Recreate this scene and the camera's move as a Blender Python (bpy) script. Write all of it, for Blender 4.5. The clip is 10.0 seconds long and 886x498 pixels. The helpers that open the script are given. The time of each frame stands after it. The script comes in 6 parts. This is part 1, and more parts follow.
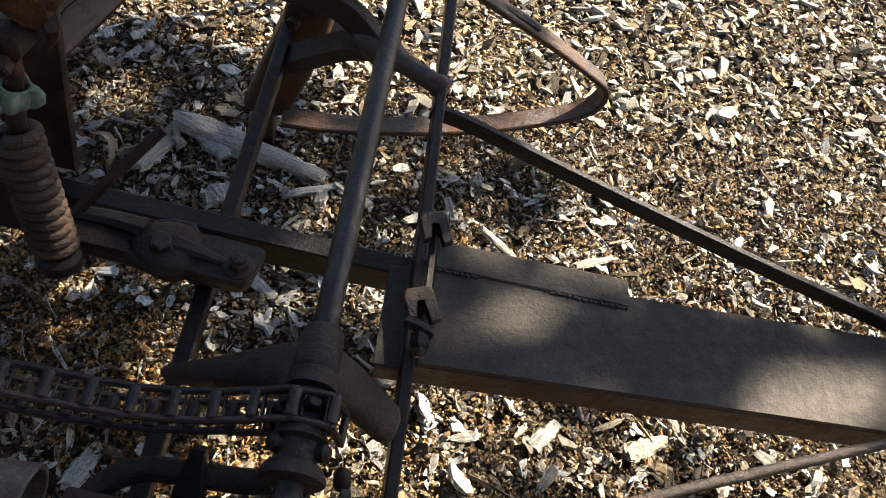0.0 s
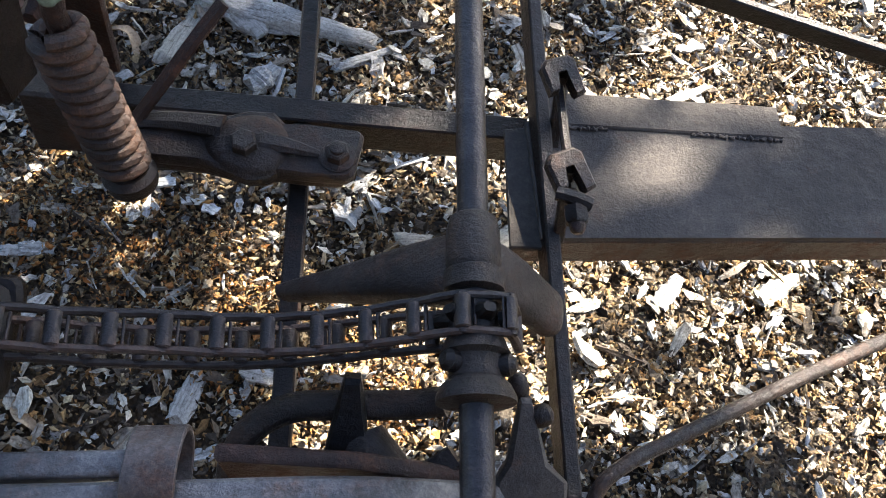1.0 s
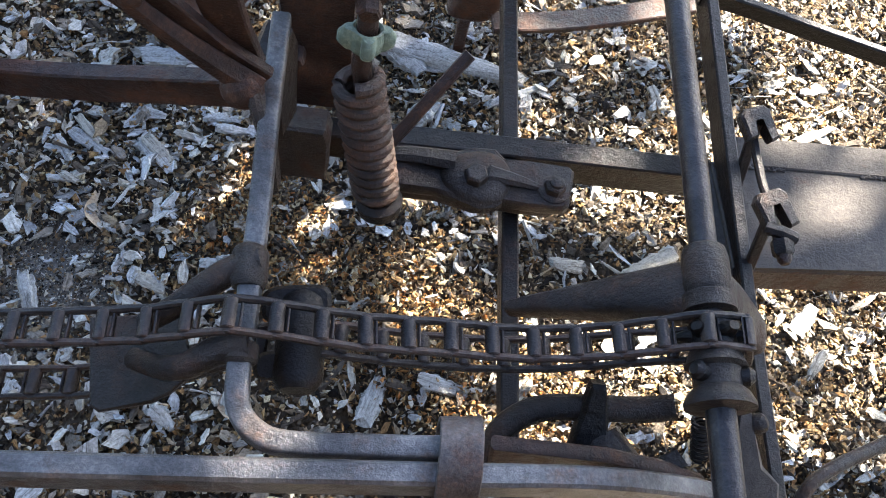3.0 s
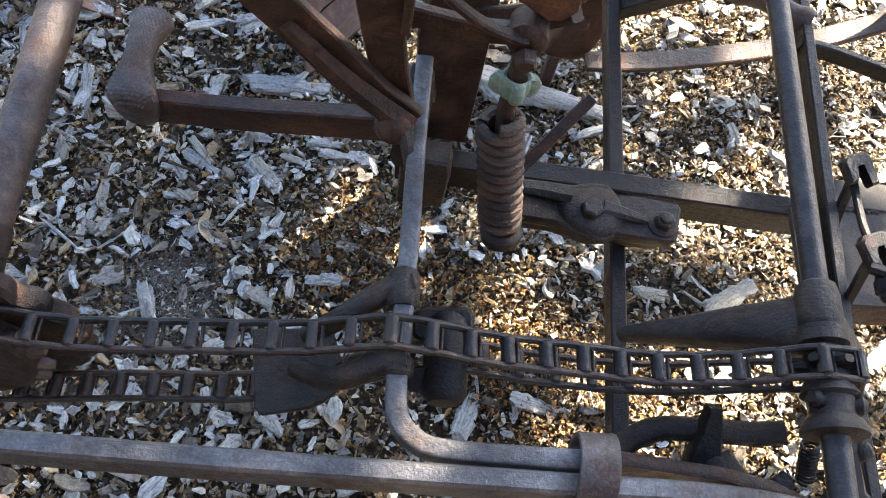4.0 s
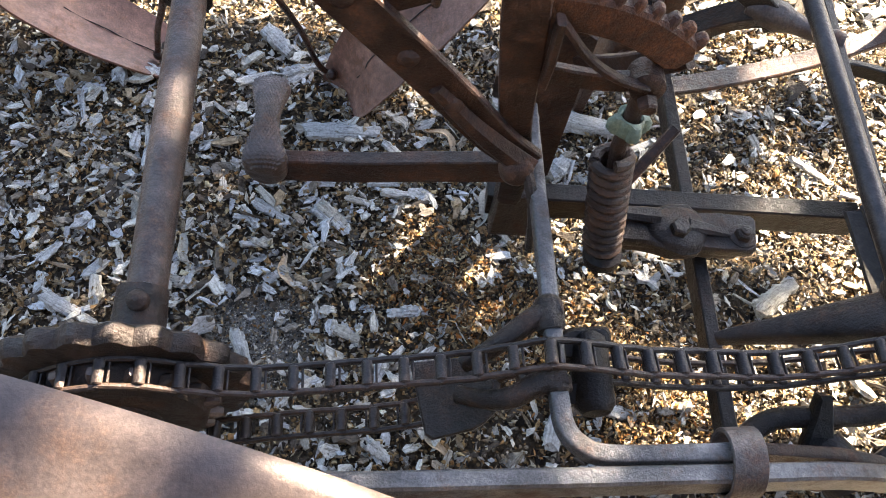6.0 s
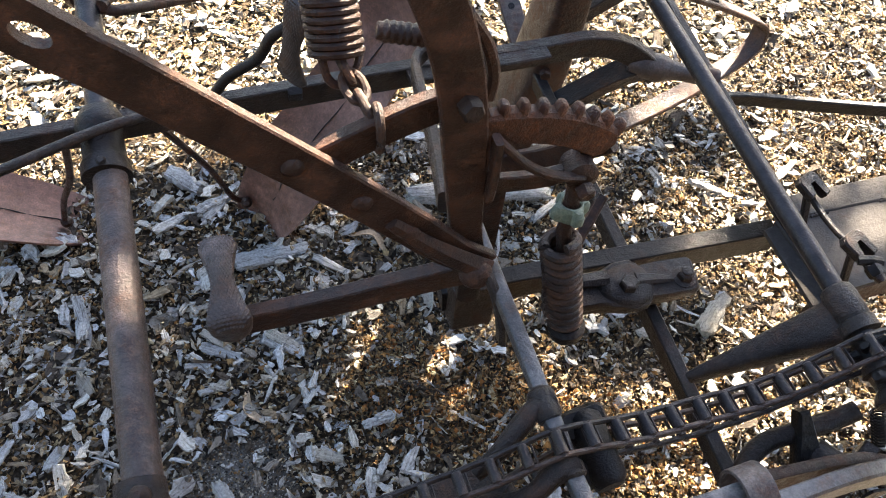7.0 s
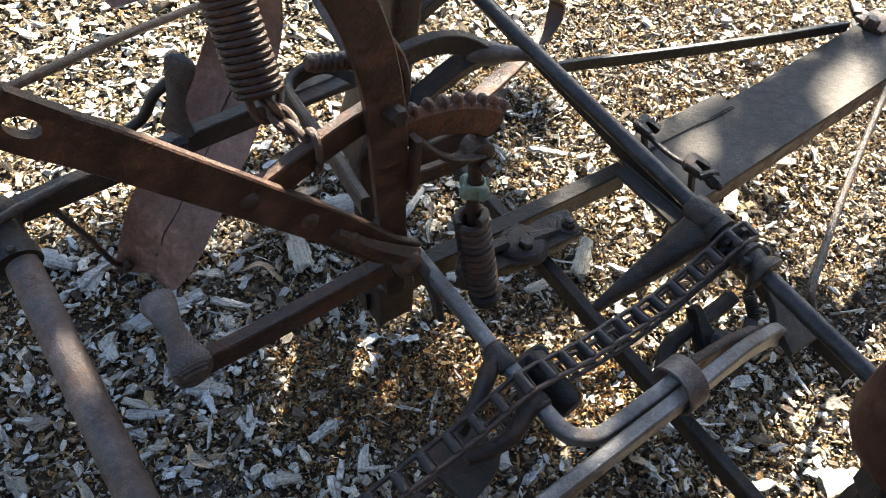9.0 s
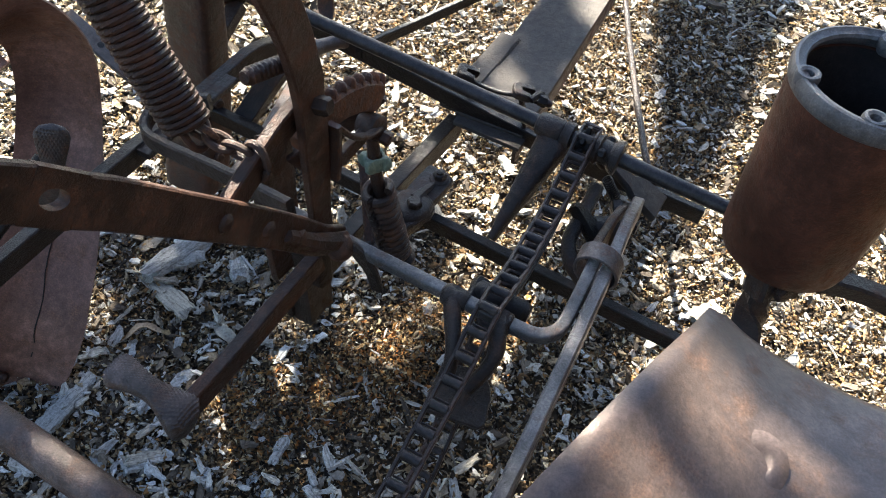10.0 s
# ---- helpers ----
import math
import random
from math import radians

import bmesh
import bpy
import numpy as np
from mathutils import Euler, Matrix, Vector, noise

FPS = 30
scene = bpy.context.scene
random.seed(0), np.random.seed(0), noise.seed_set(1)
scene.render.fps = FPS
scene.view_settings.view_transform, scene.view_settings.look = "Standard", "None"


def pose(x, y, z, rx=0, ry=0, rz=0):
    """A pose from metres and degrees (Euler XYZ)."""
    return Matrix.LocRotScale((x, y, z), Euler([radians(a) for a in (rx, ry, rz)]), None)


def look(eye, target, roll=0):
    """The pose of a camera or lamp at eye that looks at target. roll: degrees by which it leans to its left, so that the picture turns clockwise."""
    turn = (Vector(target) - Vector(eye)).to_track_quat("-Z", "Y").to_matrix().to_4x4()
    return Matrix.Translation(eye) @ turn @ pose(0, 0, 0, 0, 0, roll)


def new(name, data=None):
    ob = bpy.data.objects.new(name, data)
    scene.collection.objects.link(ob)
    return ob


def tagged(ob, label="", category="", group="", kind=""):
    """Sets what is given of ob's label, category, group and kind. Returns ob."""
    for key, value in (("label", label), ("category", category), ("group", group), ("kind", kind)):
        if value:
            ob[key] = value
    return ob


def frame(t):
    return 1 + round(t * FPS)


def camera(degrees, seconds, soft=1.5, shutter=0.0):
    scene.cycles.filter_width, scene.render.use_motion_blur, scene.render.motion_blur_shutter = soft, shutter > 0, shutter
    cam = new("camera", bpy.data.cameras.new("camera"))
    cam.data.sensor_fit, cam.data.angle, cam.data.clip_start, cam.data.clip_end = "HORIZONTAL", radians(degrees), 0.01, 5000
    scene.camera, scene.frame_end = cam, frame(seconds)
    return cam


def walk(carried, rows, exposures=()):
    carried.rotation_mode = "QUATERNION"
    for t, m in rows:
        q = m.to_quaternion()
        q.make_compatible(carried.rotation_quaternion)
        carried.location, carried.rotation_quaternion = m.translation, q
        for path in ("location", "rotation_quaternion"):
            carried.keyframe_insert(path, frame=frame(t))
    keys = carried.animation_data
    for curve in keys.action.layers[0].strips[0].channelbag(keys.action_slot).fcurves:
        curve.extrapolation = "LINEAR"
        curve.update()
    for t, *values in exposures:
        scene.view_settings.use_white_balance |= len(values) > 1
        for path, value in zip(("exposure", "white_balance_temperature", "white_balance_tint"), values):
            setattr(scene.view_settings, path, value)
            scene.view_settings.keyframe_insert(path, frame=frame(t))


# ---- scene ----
cam = camera(57.0, 10.0, soft=0.95)
PATH = [
    (0, (0.1060, 0.2046, 1.2169), (0.2936, 1.4766, -0.4685), 20.2),
    (0.5, (0.0138, 0.2533, 1.1225), (0.1802, 1.3727, -0.6689), 15.1),
    (1, (-0.0085, 0.2830, 1.0823), (0.2078, 1.2476, -0.7939), 15.6),
    (1.5, (-0.0774, 0.2798, 1.0971), (0.1738, 1.1946, -0.7992), 16.5),
    (2, (-0.1357, 0.2618, 1.1215), (0.0636, 1.1893, -0.7749), 14.6),
    (2.2, (-0.1505, 0.2459, 1.1194), (0.0244, 1.2095, -0.7611), 13.8),
    (3.5, (-0.2555, 0.2162, 1.1840), (-0.1558, 1.2423, -0.6678), 11.7),
    (4, (-0.3180, 0.1887, 1.2063), (-0.2671, 1.2413, -0.6328), 10.6),
    (4.5, (-0.3869, 0.1558, 1.2264), (-0.3731, 1.2317, -0.6010), 9.4),
    (5, (-0.4346, 0.1166, 1.2455), (-0.4261, 1.2137, -0.5682), 8.1),
    (5.2, (-0.4452, 0.1113, 1.2561), (-0.4367, 1.2063, -0.5586), 7.2),
    (6.3, (-0.5289, 0.1717, 1.2943), (-0.3010, 1.2762, -0.5003), 10.6),
    (6.5, (-0.5353, 0.1887, 1.3144), (-0.2586, 1.3165, -0.4590), 9.5),
    (7, (-0.5883, 0.1950, 1.3356), (-0.1802, 1.3833, -0.3721), 5.7),
    (7.5, (-0.6212, 0.1463, 1.3589), (-0.0986, 1.3685, -0.2926), 4.8),
    (8, (-0.6137, 0.1198, 1.3886), (-0.0148, 1.3303, -0.2449), 4.9),
    (8.5, (-0.6031, 0.1569, 1.3716), (0.0700, 1.2932, -0.2862), 6.3),
    (9, (-0.7505, 0.1728, 1.3971), (0.0890, 1.1957, -0.2597), 7.6),
    (9.5, (-0.9095, 0.1601, 1.4257), (0.1919, 0.9657, -0.1961), 8.8),
    (10, (-0.9794, 0.2671, 1.4140), (0.2788, 0.8544, -0.1876), 7.2),
]
walk(cam, [(t, look(eye, target, roll)) for t, eye, target, roll in PATH], [(0.0, 2.40, 6700, 11), (0.5, 2.90, 6700, 12), (1.0, 3.62, 6200, 12), (1.5, 3.92, 5850, 12), (3.5, 4.16, 6300, 11), (4.5, 4.24, 6580, 12), (5.0, 4.28, 6700, 13), (6.5, 4.11, 6860, 13), (8.0, 3.62, 6380, 9), (9.0, 3.46, 6350, 8), (9.5, 3.42, 6300, 9), (10.0, 3.30, 6120, 9)])

# ---- world ----
SUN_AZ, SUN_EL = 44.0, 37.5      # degrees: compass from +y towards +x, and height
world = bpy.data.worlds.new("world")
scene.world = world
world.use_nodes = True
wn = world.node_tree.nodes
sky = wn.new("ShaderNodeTexSky")
sky.sky_type, sky.sun_disc = "NISHITA", False
sky.ozone_density = 2.0
sky.sun_elevation, sky.sun_rotation = radians(SUN_EL), radians(SUN_AZ)
world.node_tree.links.new(sky.outputs[0], wn["Background"].inputs[0])
wn["Background"].inputs[1].default_value = 0.046
sun_data = bpy.data.lights.new("sun", "SUN")
sun_data.energy, sun_data.angle, sun_data.color = 5.0, radians(0.53), (1.0, 0.90, 0.73)
SUN_DIR = Vector((math.sin(radians(SUN_AZ)) * math.cos(radians(SUN_EL)), math.cos(radians(SUN_AZ)) * math.cos(radians(SUN_EL)), math.sin(radians(SUN_EL))))
sun = new("sun", sun_data)
sun.matrix_world = look(SUN_DIR * 20, (0, 0, 0))

# ---- materials ----


def material(name):
    m = bpy.data.materials.new(name)
    m.use_nodes = True
    return m, m.node_tree.nodes, m.node_tree.links, m.node_tree.nodes["Principled BSDF"]


def ramp_node(nodes, stops, mode="LINEAR"):
    r = nodes.new("ShaderNodeValToRGB")
    r.color_ramp.interpolation = mode
    e = r.color_ramp.elements
    while len(e) < len(stops):
        e.new(0.5)
    for el, (at, col) in zip(e, stops):
        el.position, el.color = at, (*col, 1.0)
    return r


def noise_node(nodes, links, coord, scale, detail=6.0, rough=0.6):
    n = nodes.new("ShaderNodeTexNoise")
    n.inputs["Scale"].default_value, n.inputs["Detail"].default_value, n.inputs["Roughness"].default_value = scale, detail, rough
    links.new(coord, n.inputs["Vector"])
    return n


def iron(name, dark, mid, rust, rust_at=0.6, metal=0.35, rough=0.55, pit=0.25, speckle=0.7, shine=0.24):
    """Old iron: dark oxide, brown film, patches of rust, pitted surface."""
    m, nodes, links, bsdf = material(name)
    coord = nodes.new("ShaderNodeTexCoord").outputs["Object"]
    big = noise_node(nodes, links, coord, 9.0, 8.0, 0.65)
    fine = noise_node(nodes, links, coord, 340.0, 5.0, 0.7)
    lump = noise_node(nodes, links, coord, 75.0, 6.0, 0.65)
    base = ramp_node(nodes, [(0.28, dark), (0.52, mid), (0.7, [c * 1.55 for c in mid])])
    links.new(big.outputs["Fac"], base.inputs["Fac"])
    patch = noise_node(nodes, links, coord, 23.0, 10.0, 0.72)
    mask = ramp_node(nodes, [(rust_at - 0.08, (0, 0, 0)), (rust_at + 0.1, (1, 1, 1))])
    links.new(patch.outputs["Fac"], mask.inputs["Fac"])
    rusty = ramp_node(nodes, [(0.3, [c * 0.55 for c in rust]), (0.7, rust)])
    links.new(fine.outputs["Fac"], rusty.inputs["Fac"])
    mix = nodes.new("ShaderNodeMix")
    mix.data_type = "RGBA"
    links.new(mask.outputs["Color"], mix.inputs["Factor"])
    links.new(base.outputs["Color"], mix.inputs["A"])
    links.new(rusty.outputs["Color"], mix.inputs["B"])
    speck = nodes.new("ShaderNodeMix")
    speck.data_type, speck.blend_type = "RGBA", "MULTIPLY"
    speck.inputs["Factor"].default_value = speckle
    tone = ramp_node(nodes, [(0.32, (0.35, 0.33, 0.32)), (0.5, (0.95, 0.95, 0.95)), (0.66, (1.9, 1.8, 1.7))])
    grime = nodes.new("ShaderNodeMath")
    grime.operation = "MULTIPLY_ADD"
    grime.inputs[1].default_value, grime.inputs[2].default_value = 0.5, 0.0
    half = nodes.new("ShaderNodeMath")
    half.operation = "MULTIPLY_ADD"
    half.inputs[1].default_value = 0.5
    links.new(fine.outputs["Fac"], grime.inputs[0])
    links.new(lump.outputs["Fac"], half.inputs[0])
    links.new(grime.outputs[0], half.inputs[2])
    links.new(half.outputs[0], tone.inputs["Fac"])
    links.new(mix.outputs["Result"], speck.inputs["A"])
    links.new(tone.outputs["Color"], speck.inputs["B"])
    links.new(speck.outputs["Result"], bsdf.inputs["Base Color"])
    rr = ramp_node(nodes, [(0.0, (rough - 0.08,) * 3), (1.0, (min(0.95, rough + 0.3),) * 3)])
    links.new(mask.outputs["Color"], rr.inputs["Fac"])
    links.new(rr.outputs["Color"], bsdf.inputs["Roughness"])
    mm = ramp_node(nodes, [(0.0, (metal,) * 3), (1.0, (0.0, 0.0, 0.0))])
    links.new(mask.outputs["Color"], mm.inputs["Fac"])
    links.new(mm.outputs["Color"], bsdf.inputs["Metallic"])
    bump = nodes.new("ShaderNodeBump")
    bump.inputs["Strength"].default_value, bump.inputs["Distance"].default_value = min(1.0, pit * 1.7), 0.003
    add = nodes.new("ShaderNodeMath")
    add.operation = "MULTIPLY_ADD"
    add.inputs[1].default_value = 2.2
    links.new(lump.outputs["Fac"], add.inputs[0])
    links.new(fine.outputs["Fac"], add.inputs[2])
    bsdf.inputs["Specular IOR Level"].default_value = shine
    links.new(add.outputs[0], bump.inputs["Height"])
    links.new(bump.outputs["Normal"], bsdf.inputs["Normal"])
    return m


IRON = iron("dark_iron", (0.002975, 0.001955, 0.00153), (0.01063, 0.007055, 0.005355), (0.0425, 0.02125, 0.01275), 0.60, 0.12, 0.44, 0.28, 0.75, 0.25)
ROD = iron("worn_round_iron", (0.01406, 0.01172, 0.01125), (0.03094, 0.02625, 0.02484), (0.05065, 0.02925, 0.01969), 0.66, 0.5, 0.36, 0.2, 0.8, 0.35)
RUST = iron("rusty_iron", (0.006725, 0.003193, 0.002153), (0.02927, 0.01408, 0.00936), (0.08858, 0.03766, 0.01904), 0.55, 0.12, 0.40, 0.35, 0.85, 0.3)
ORANGE = iron("orange_rust", (0.0144, 0.00576, 0.0032), (0.0496, 0.0196, 0.01), (0.136, 0.0528, 0.0216), 0.52, 0.08, 0.5, 0.4, 0.85, 0.28)
COIL = iron("brown_spring_steel", (0.0096, 0.0056, 0.00416), (0.0336, 0.0216, 0.01664), (0.1, 0.0464, 0.024), 0.54, 0.1, 0.5, 0.35, 0.85, 0.3)
STRAP = iron("brown_strap_iron", (0.0357, 0.02805, 0.02465), (0.07225, 0.0595, 0.0527), (0.0935, 0.0476, 0.02805), 0.57, 0.3, 0.48, 0.2)
BLACK = iron("blackened_iron", (0.0022, 0.0016, 0.0014), (0.0068, 0.005, 0.0042), (0.03, 0.0165, 0.0105), 0.62, 0.1, 0.46, 0.28, 0.75, 0.22)
PLATE = iron("grey_steel_plate", (0.026, 0.0215, 0.018), (0.046, 0.039, 0.033), (0.08, 0.042, 0.026), 0.68, 0.1, 0.72, 0.25, 0.5, 0.2)
SHOVEL = iron("brown_shovel_steel", (0.082, 0.042, 0.031), (0.145, 0.078, 0.058), (0.17, 0.085, 0.050), 0.60, 0.15, 0.5, 0.15)
SEATM = iron("seat_steel", (0.0624, 0.04488, 0.03712), (0.08736, 0.06392, 0.05376), (0.117, 0.068, 0.04736), 0.58, 0.3, 0.44, 0.08, 0.5, 0.3)
HOPPER = iron("hopper_rust", (0.028, 0.0105, 0.0066), (0.055, 0.0208, 0.0125), (0.11, 0.042, 0.022), 0.6, 0.1, 0.5, 0.2)
RIMM = iron("grey_rim", (0.0585, 0.05525, 0.0533), (0.104, 0.0988, 0.0949), (0.13, 0.078, 0.052), 0.72, 0.3, 0.5, 0.2)
TUBE = iron("worn_brown_tube", (0.0352, 0.02552, 0.02068), (0.07744, 0.05808, 0.0484), (0.1012, 0.0528, 0.03168), 0.56, 0.3, 0.42, 0.25, 0.75, 0.35)
CAST = iron("brown_cast_iron", (0.00629, 0.004144, 0.003182), (0.02294, 0.01643, 0.01317), (0.0629, 0.03182, 0.0185), 0.57, 0.15, 0.42, 0.4, 0.85, 0.3)
BAR = iron("worn_grey_bar", (0.040, 0.0365, 0.035), (0.094, 0.089, 0.086), (0.098, 0.056, 0.036), 0.60, 0.4, 0.40, 0.25, 0.8, 0.35)
LINKM = iron("worn_chain_iron", (0.00792, 0.005256, 0.004176), (0.02952, 0.02146, 0.01771), (0.0612, 0.0306, 0.01836), 0.6, 0.25, 0.42, 0.25, 0.8, 0.35)
GREEN = iron("green_wing_nut", (0.06, 0.085, 0.06), (0.14, 0.17, 0.125), (0.13, 0.08, 0.045), 0.66, 0.1, 0.6)
# near-black that stands for the shade inside hollows
DARK = iron("hollow_shade_dark", (0.012, 0.010, 0.009), (0.02, 0.016, 0.014), (0.04, 0.02, 0.012), 0.7, 0.0, 0.8)


def woody(name, stops, mode="CONSTANT"):
    """Weathered wood: each piece its own tone, with fibres along it."""
    m, nodes, links, bsdf = material(name)
    rnd = nodes.new("ShaderNodeNewGeometry").outputs["Random Per Island"]
    base = ramp_node(nodes, stops, mode)
    links.new(rnd, base.inputs["Fac"])
    coord = nodes.new("ShaderNodeTexCoord").outputs["Object"]
    fine = noise_node(nodes, links, coord, 210.0, 4.0, 0.7)
    along = nodes.new("ShaderNodeAttribute")
    along.attribute_name = "piece_axes"
    stretch = nodes.new("ShaderNodeMapping")
    stretch.inputs["Scale"].default_value = (16.0, 230.0, 230.0)
    links.new(along.outputs["Vector"], stretch.inputs["Vector"])
    fibre = noise_node(nodes, links, stretch.outputs["Vector"], 1.0, 7.0, 0.75)
    tone = ramp_node(nodes, [(0.3, (0.42, 0.39, 0.36)), (0.55, (1.0, 1.0, 1.0)), (0.75, (1.2, 1.2, 1.2))])
    links.new(fine.outputs["Fac"], tone.inputs["Fac"])
    lines = ramp_node(nodes, [(0.34, (0.2, 0.175, 0.15)), (0.48, (0.85, 0.85, 0.85)), (0.68, (1.2, 1.2, 1.2))])
    links.new(fibre.outputs["Fac"], lines.inputs["Fac"])
    mix = nodes.new("ShaderNodeMix")
    mix.data_type, mix.blend_type = "RGBA", "MULTIPLY"
    mix.inputs["Factor"].default_value = 0.75
    links.new(base.outputs["Color"], mix.inputs["A"])
    links.new(tone.outputs["Color"], mix.inputs["B"])
    mix2 = nodes.new("ShaderNodeMix")
    mix2.data_type, mix2.blend_type = "RGBA", "MULTIPLY"
    mix2.inputs["Factor"].default_value = 0.9
    links.new(mix.outputs["Result"], mix2.inputs["A"])
    links.new(lines.outputs["Color"], mix2.inputs["B"])
    links.new(mix2.outputs["Result"], bsdf.inputs["Base Color"])
    bsdf.inputs["Roughness"].default_value = 0.85
    bsdf.inputs["Specular IOR Level"].default_value = 0.12
    bump = nodes.new("ShaderNodeBump")
    bump.inputs["Strength"].default_value, bump.inputs["Distance"].default_value = 0.7, 0.003
    both = nodes.new("ShaderNodeMath")
    links.new(fine.outputs["Fac"], both.inputs[0])
    links.new(fibre.outputs["Fac"], both.inputs[1])
    links.new(both.outputs[0], bump.inputs["Height"])
    links.new(bump.outputs["Normal"], bsdf.inputs["Normal"])
    return m


CHIP = woody("weathered_chips", [(0.0, (0.455, 0.455, 0.44)), (0.14, (0.38, 0.37, 0.35)), (0.27, (0.46, 0.435, 0.375)), (0.37, (0.24, 0.21, 0.17)),
                                 (0.50, (0.42, 0.385, 0.32)), (0.62, (0.085, 0.068, 0.052)), (0.76, (0.48, 0.455, 0.395)), (0.86, (0.30, 0.225, 0.14)), (0.93, (0.17, 0.14, 0.105))])
HUSK = woody("golden_husks", [(0.0, (0.32, 0.165, 0.052)), (0.15, (0.15, 0.088, 0.040)), (0.28, (0.30, 0.195, 0.085)), (0.38, (0.035, 0.024, 0.016)),
                              (0.52, (0.21, 0.14, 0.075)), (0.64, (0.30, 0.125, 0.038)), (0.77, (0.075, 0.055, 0.036)), (0.90, (0.42, 0.34, 0.20))])
GRAIN = woody("seed_litter", [(0.0, (0.30, 0.195, 0.09)), (0.15, (0.17, 0.118, 0.064)), (0.28, (0.32, 0.235, 0.125)), (0.38, (0.024, 0.017, 0.012)),
                              (0.52, (0.24, 0.175, 0.10)), (0.64, (0.27, 0.15, 0.06)), (0.77, (0.062, 0.046, 0.031)), (0.90, (0.44, 0.37, 0.24))])
PALE_GRAIN = woody("pale_litter", [(0.0, (0.50, 0.39, 0.21)), (0.2, (0.34, 0.26, 0.15)), (0.35, (0.58, 0.50, 0.32)), (0.5, (0.14, 0.11, 0.075)), (0.62, (0.47, 0.38, 0.23)), (0.8, (0.66, 0.60, 0.46))])
SLIVER = woody("dull_slivers", [(0.0, (0.36, 0.34, 0.30)), (0.13, (0.14, 0.115, 0.086)), (0.30, (0.40, 0.355, 0.27)), (0.40, (0.017, 0.013, 0.010)), (0.56, (0.24, 0.185, 0.12)), (0.67, (0.48, 0.45, 0.385)), (0.77, (0.22, 0.135, 0.062)), (0.88, (0.05, 0.039, 0.029))])
WOOD = woody("grey_driftwood", [(0.0, (0.33, 0.325, 0.305)), (1.0, (0.36, 0.35, 0.325))], "LINEAR")
PALE = woody("pale_split_wood", [(0.0, (0.33, 0.30, 0.245)), (1.0, (0.36, 0.33, 0.27))], "LINEAR")
LEAFM = woody("dry_leaf", [(0.0, (0.42, 0.31, 0.2)), (1.0, (0.46, 0.34, 0.22))], "LINEAR")
CROWN = woody("leaf_green", [(0.0, (0.05, 0.09, 0.025)), (0.5, (0.08, 0.12, 0.03)), (0.8, (0.06, 0.10, 0.03))])
FILL_BLOCK = iron("dark_fill_blocker", (0.02, 0.016, 0.012), (0.035, 0.028, 0.021), (0.05, 0.036, 0.025), 0.6, 0.0, 0.8, 0.3, 0.6, 0.1)
BARK = woody("bark", [(0.0, (0.12, 0.09, 0.065)), (1.0, (0.14, 0.1, 0.07))], "LINEAR")

soil, nodes, links, bsdf = material("soil")
coord = nodes.new("ShaderNodeTexCoord").outputs["Object"]
n1 = noise_node(nodes, links, coord, 3.0, 6.0, 0.6)
n2 = noise_node(nodes, links, coord, 120.0, 8.0, 0.75)
soil_mix = nodes.new("ShaderNodeMath")
soil_mix.operation = "MULTIPLY_ADD"
soil_mix.inputs[1].default_value = 0.7
links.new(n2.outputs["Fac"], soil_mix.inputs[0])
links.new(n1.outputs["Fac"], soil_mix.inputs[2])
crumbs = nodes.new("ShaderNodeTexVoronoi")
crumbs.inputs["Scale"].default_value = 130.0
links.new(coord, crumbs.inputs["Vector"])
crumb_ramp = ramp_node(nodes, [(0.0, (0.02, 0.014, 0.01)), (0.3, (0.16, 0.095, 0.04)), (0.45, (0.05, 0.035, 0.022)), (0.6, (0.26, 0.17, 0.075)), (0.72, (0.09, 0.07, 0.045)), (0.86, (0.34, 0.29, 0.21)), (0.95, (0.2, 0.09, 0.03))], "CONSTANT")
links.new(crumbs.outputs["Color"], crumb_ramp.inputs["Fac"])
soil_ramp = ramp_node(nodes, [(0.5, (0.015, 0.011, 0.0075)), (0.85, (0.050, 0.036, 0.023)), (1.1, (0.115, 0.088, 0.06))])
links.new(soil_mix.outputs[0], soil_ramp.inputs["Fac"])
crumb_mix = nodes.new("ShaderNodeMix")
crumb_mix.data_type = "RGBA"
edge = ramp_node(nodes, [(0.3, (0.65, 0.65, 0.65)), (0.55, (0.0, 0.0, 0.0))])
links.new(crumbs.outputs["Distance"], edge.inputs["Fac"])
links.new(edge.outputs["Color"], crumb_mix.inputs["Factor"])
links.new(soil_ramp.outputs["Color"], crumb_mix.inputs["A"])
links.new(crumb_ramp.outputs["Color"], crumb_mix.inputs["B"])
away = nodes.new("ShaderNodeVectorMath")     # a bare, dusty spot of ground
away.operation = "DISTANCE"
away.inputs[1].default_value = (-0.72, 0.74, -0.02)
links.new(coord, away.inputs[0])
ragged = nodes.new("ShaderNodeMath")
ragged.operation = "MULTIPLY_ADD"
ragged.inputs[1].default_value = 0.16
links.new(n2.outputs["Fac"], ragged.inputs[0])
links.new(away.outputs["Value"], ragged.inputs[2])
spot = ramp_node(nodes, [(0.12, (0.8, 0.8, 0.8)), (0.22, (0.0, 0.0, 0.0))])
links.new(ragged.outputs[0], spot.inputs["Fac"])
dust = ramp_node(nodes, [(0.35, (0.075, 0.069, 0.06)), (0.6, (0.19, 0.18, 0.165))])
links.new(n2.outputs["Fac"], dust.inputs["Fac"])
dusty = nodes.new("ShaderNodeMix")
dusty.data_type = "RGBA"
links.new(spot.outputs["Color"], dusty.inputs["Factor"])
links.new(crumb_mix.outputs["Result"], dusty.inputs["A"])
links.new(dust.outputs["Color"], dusty.inputs["B"])
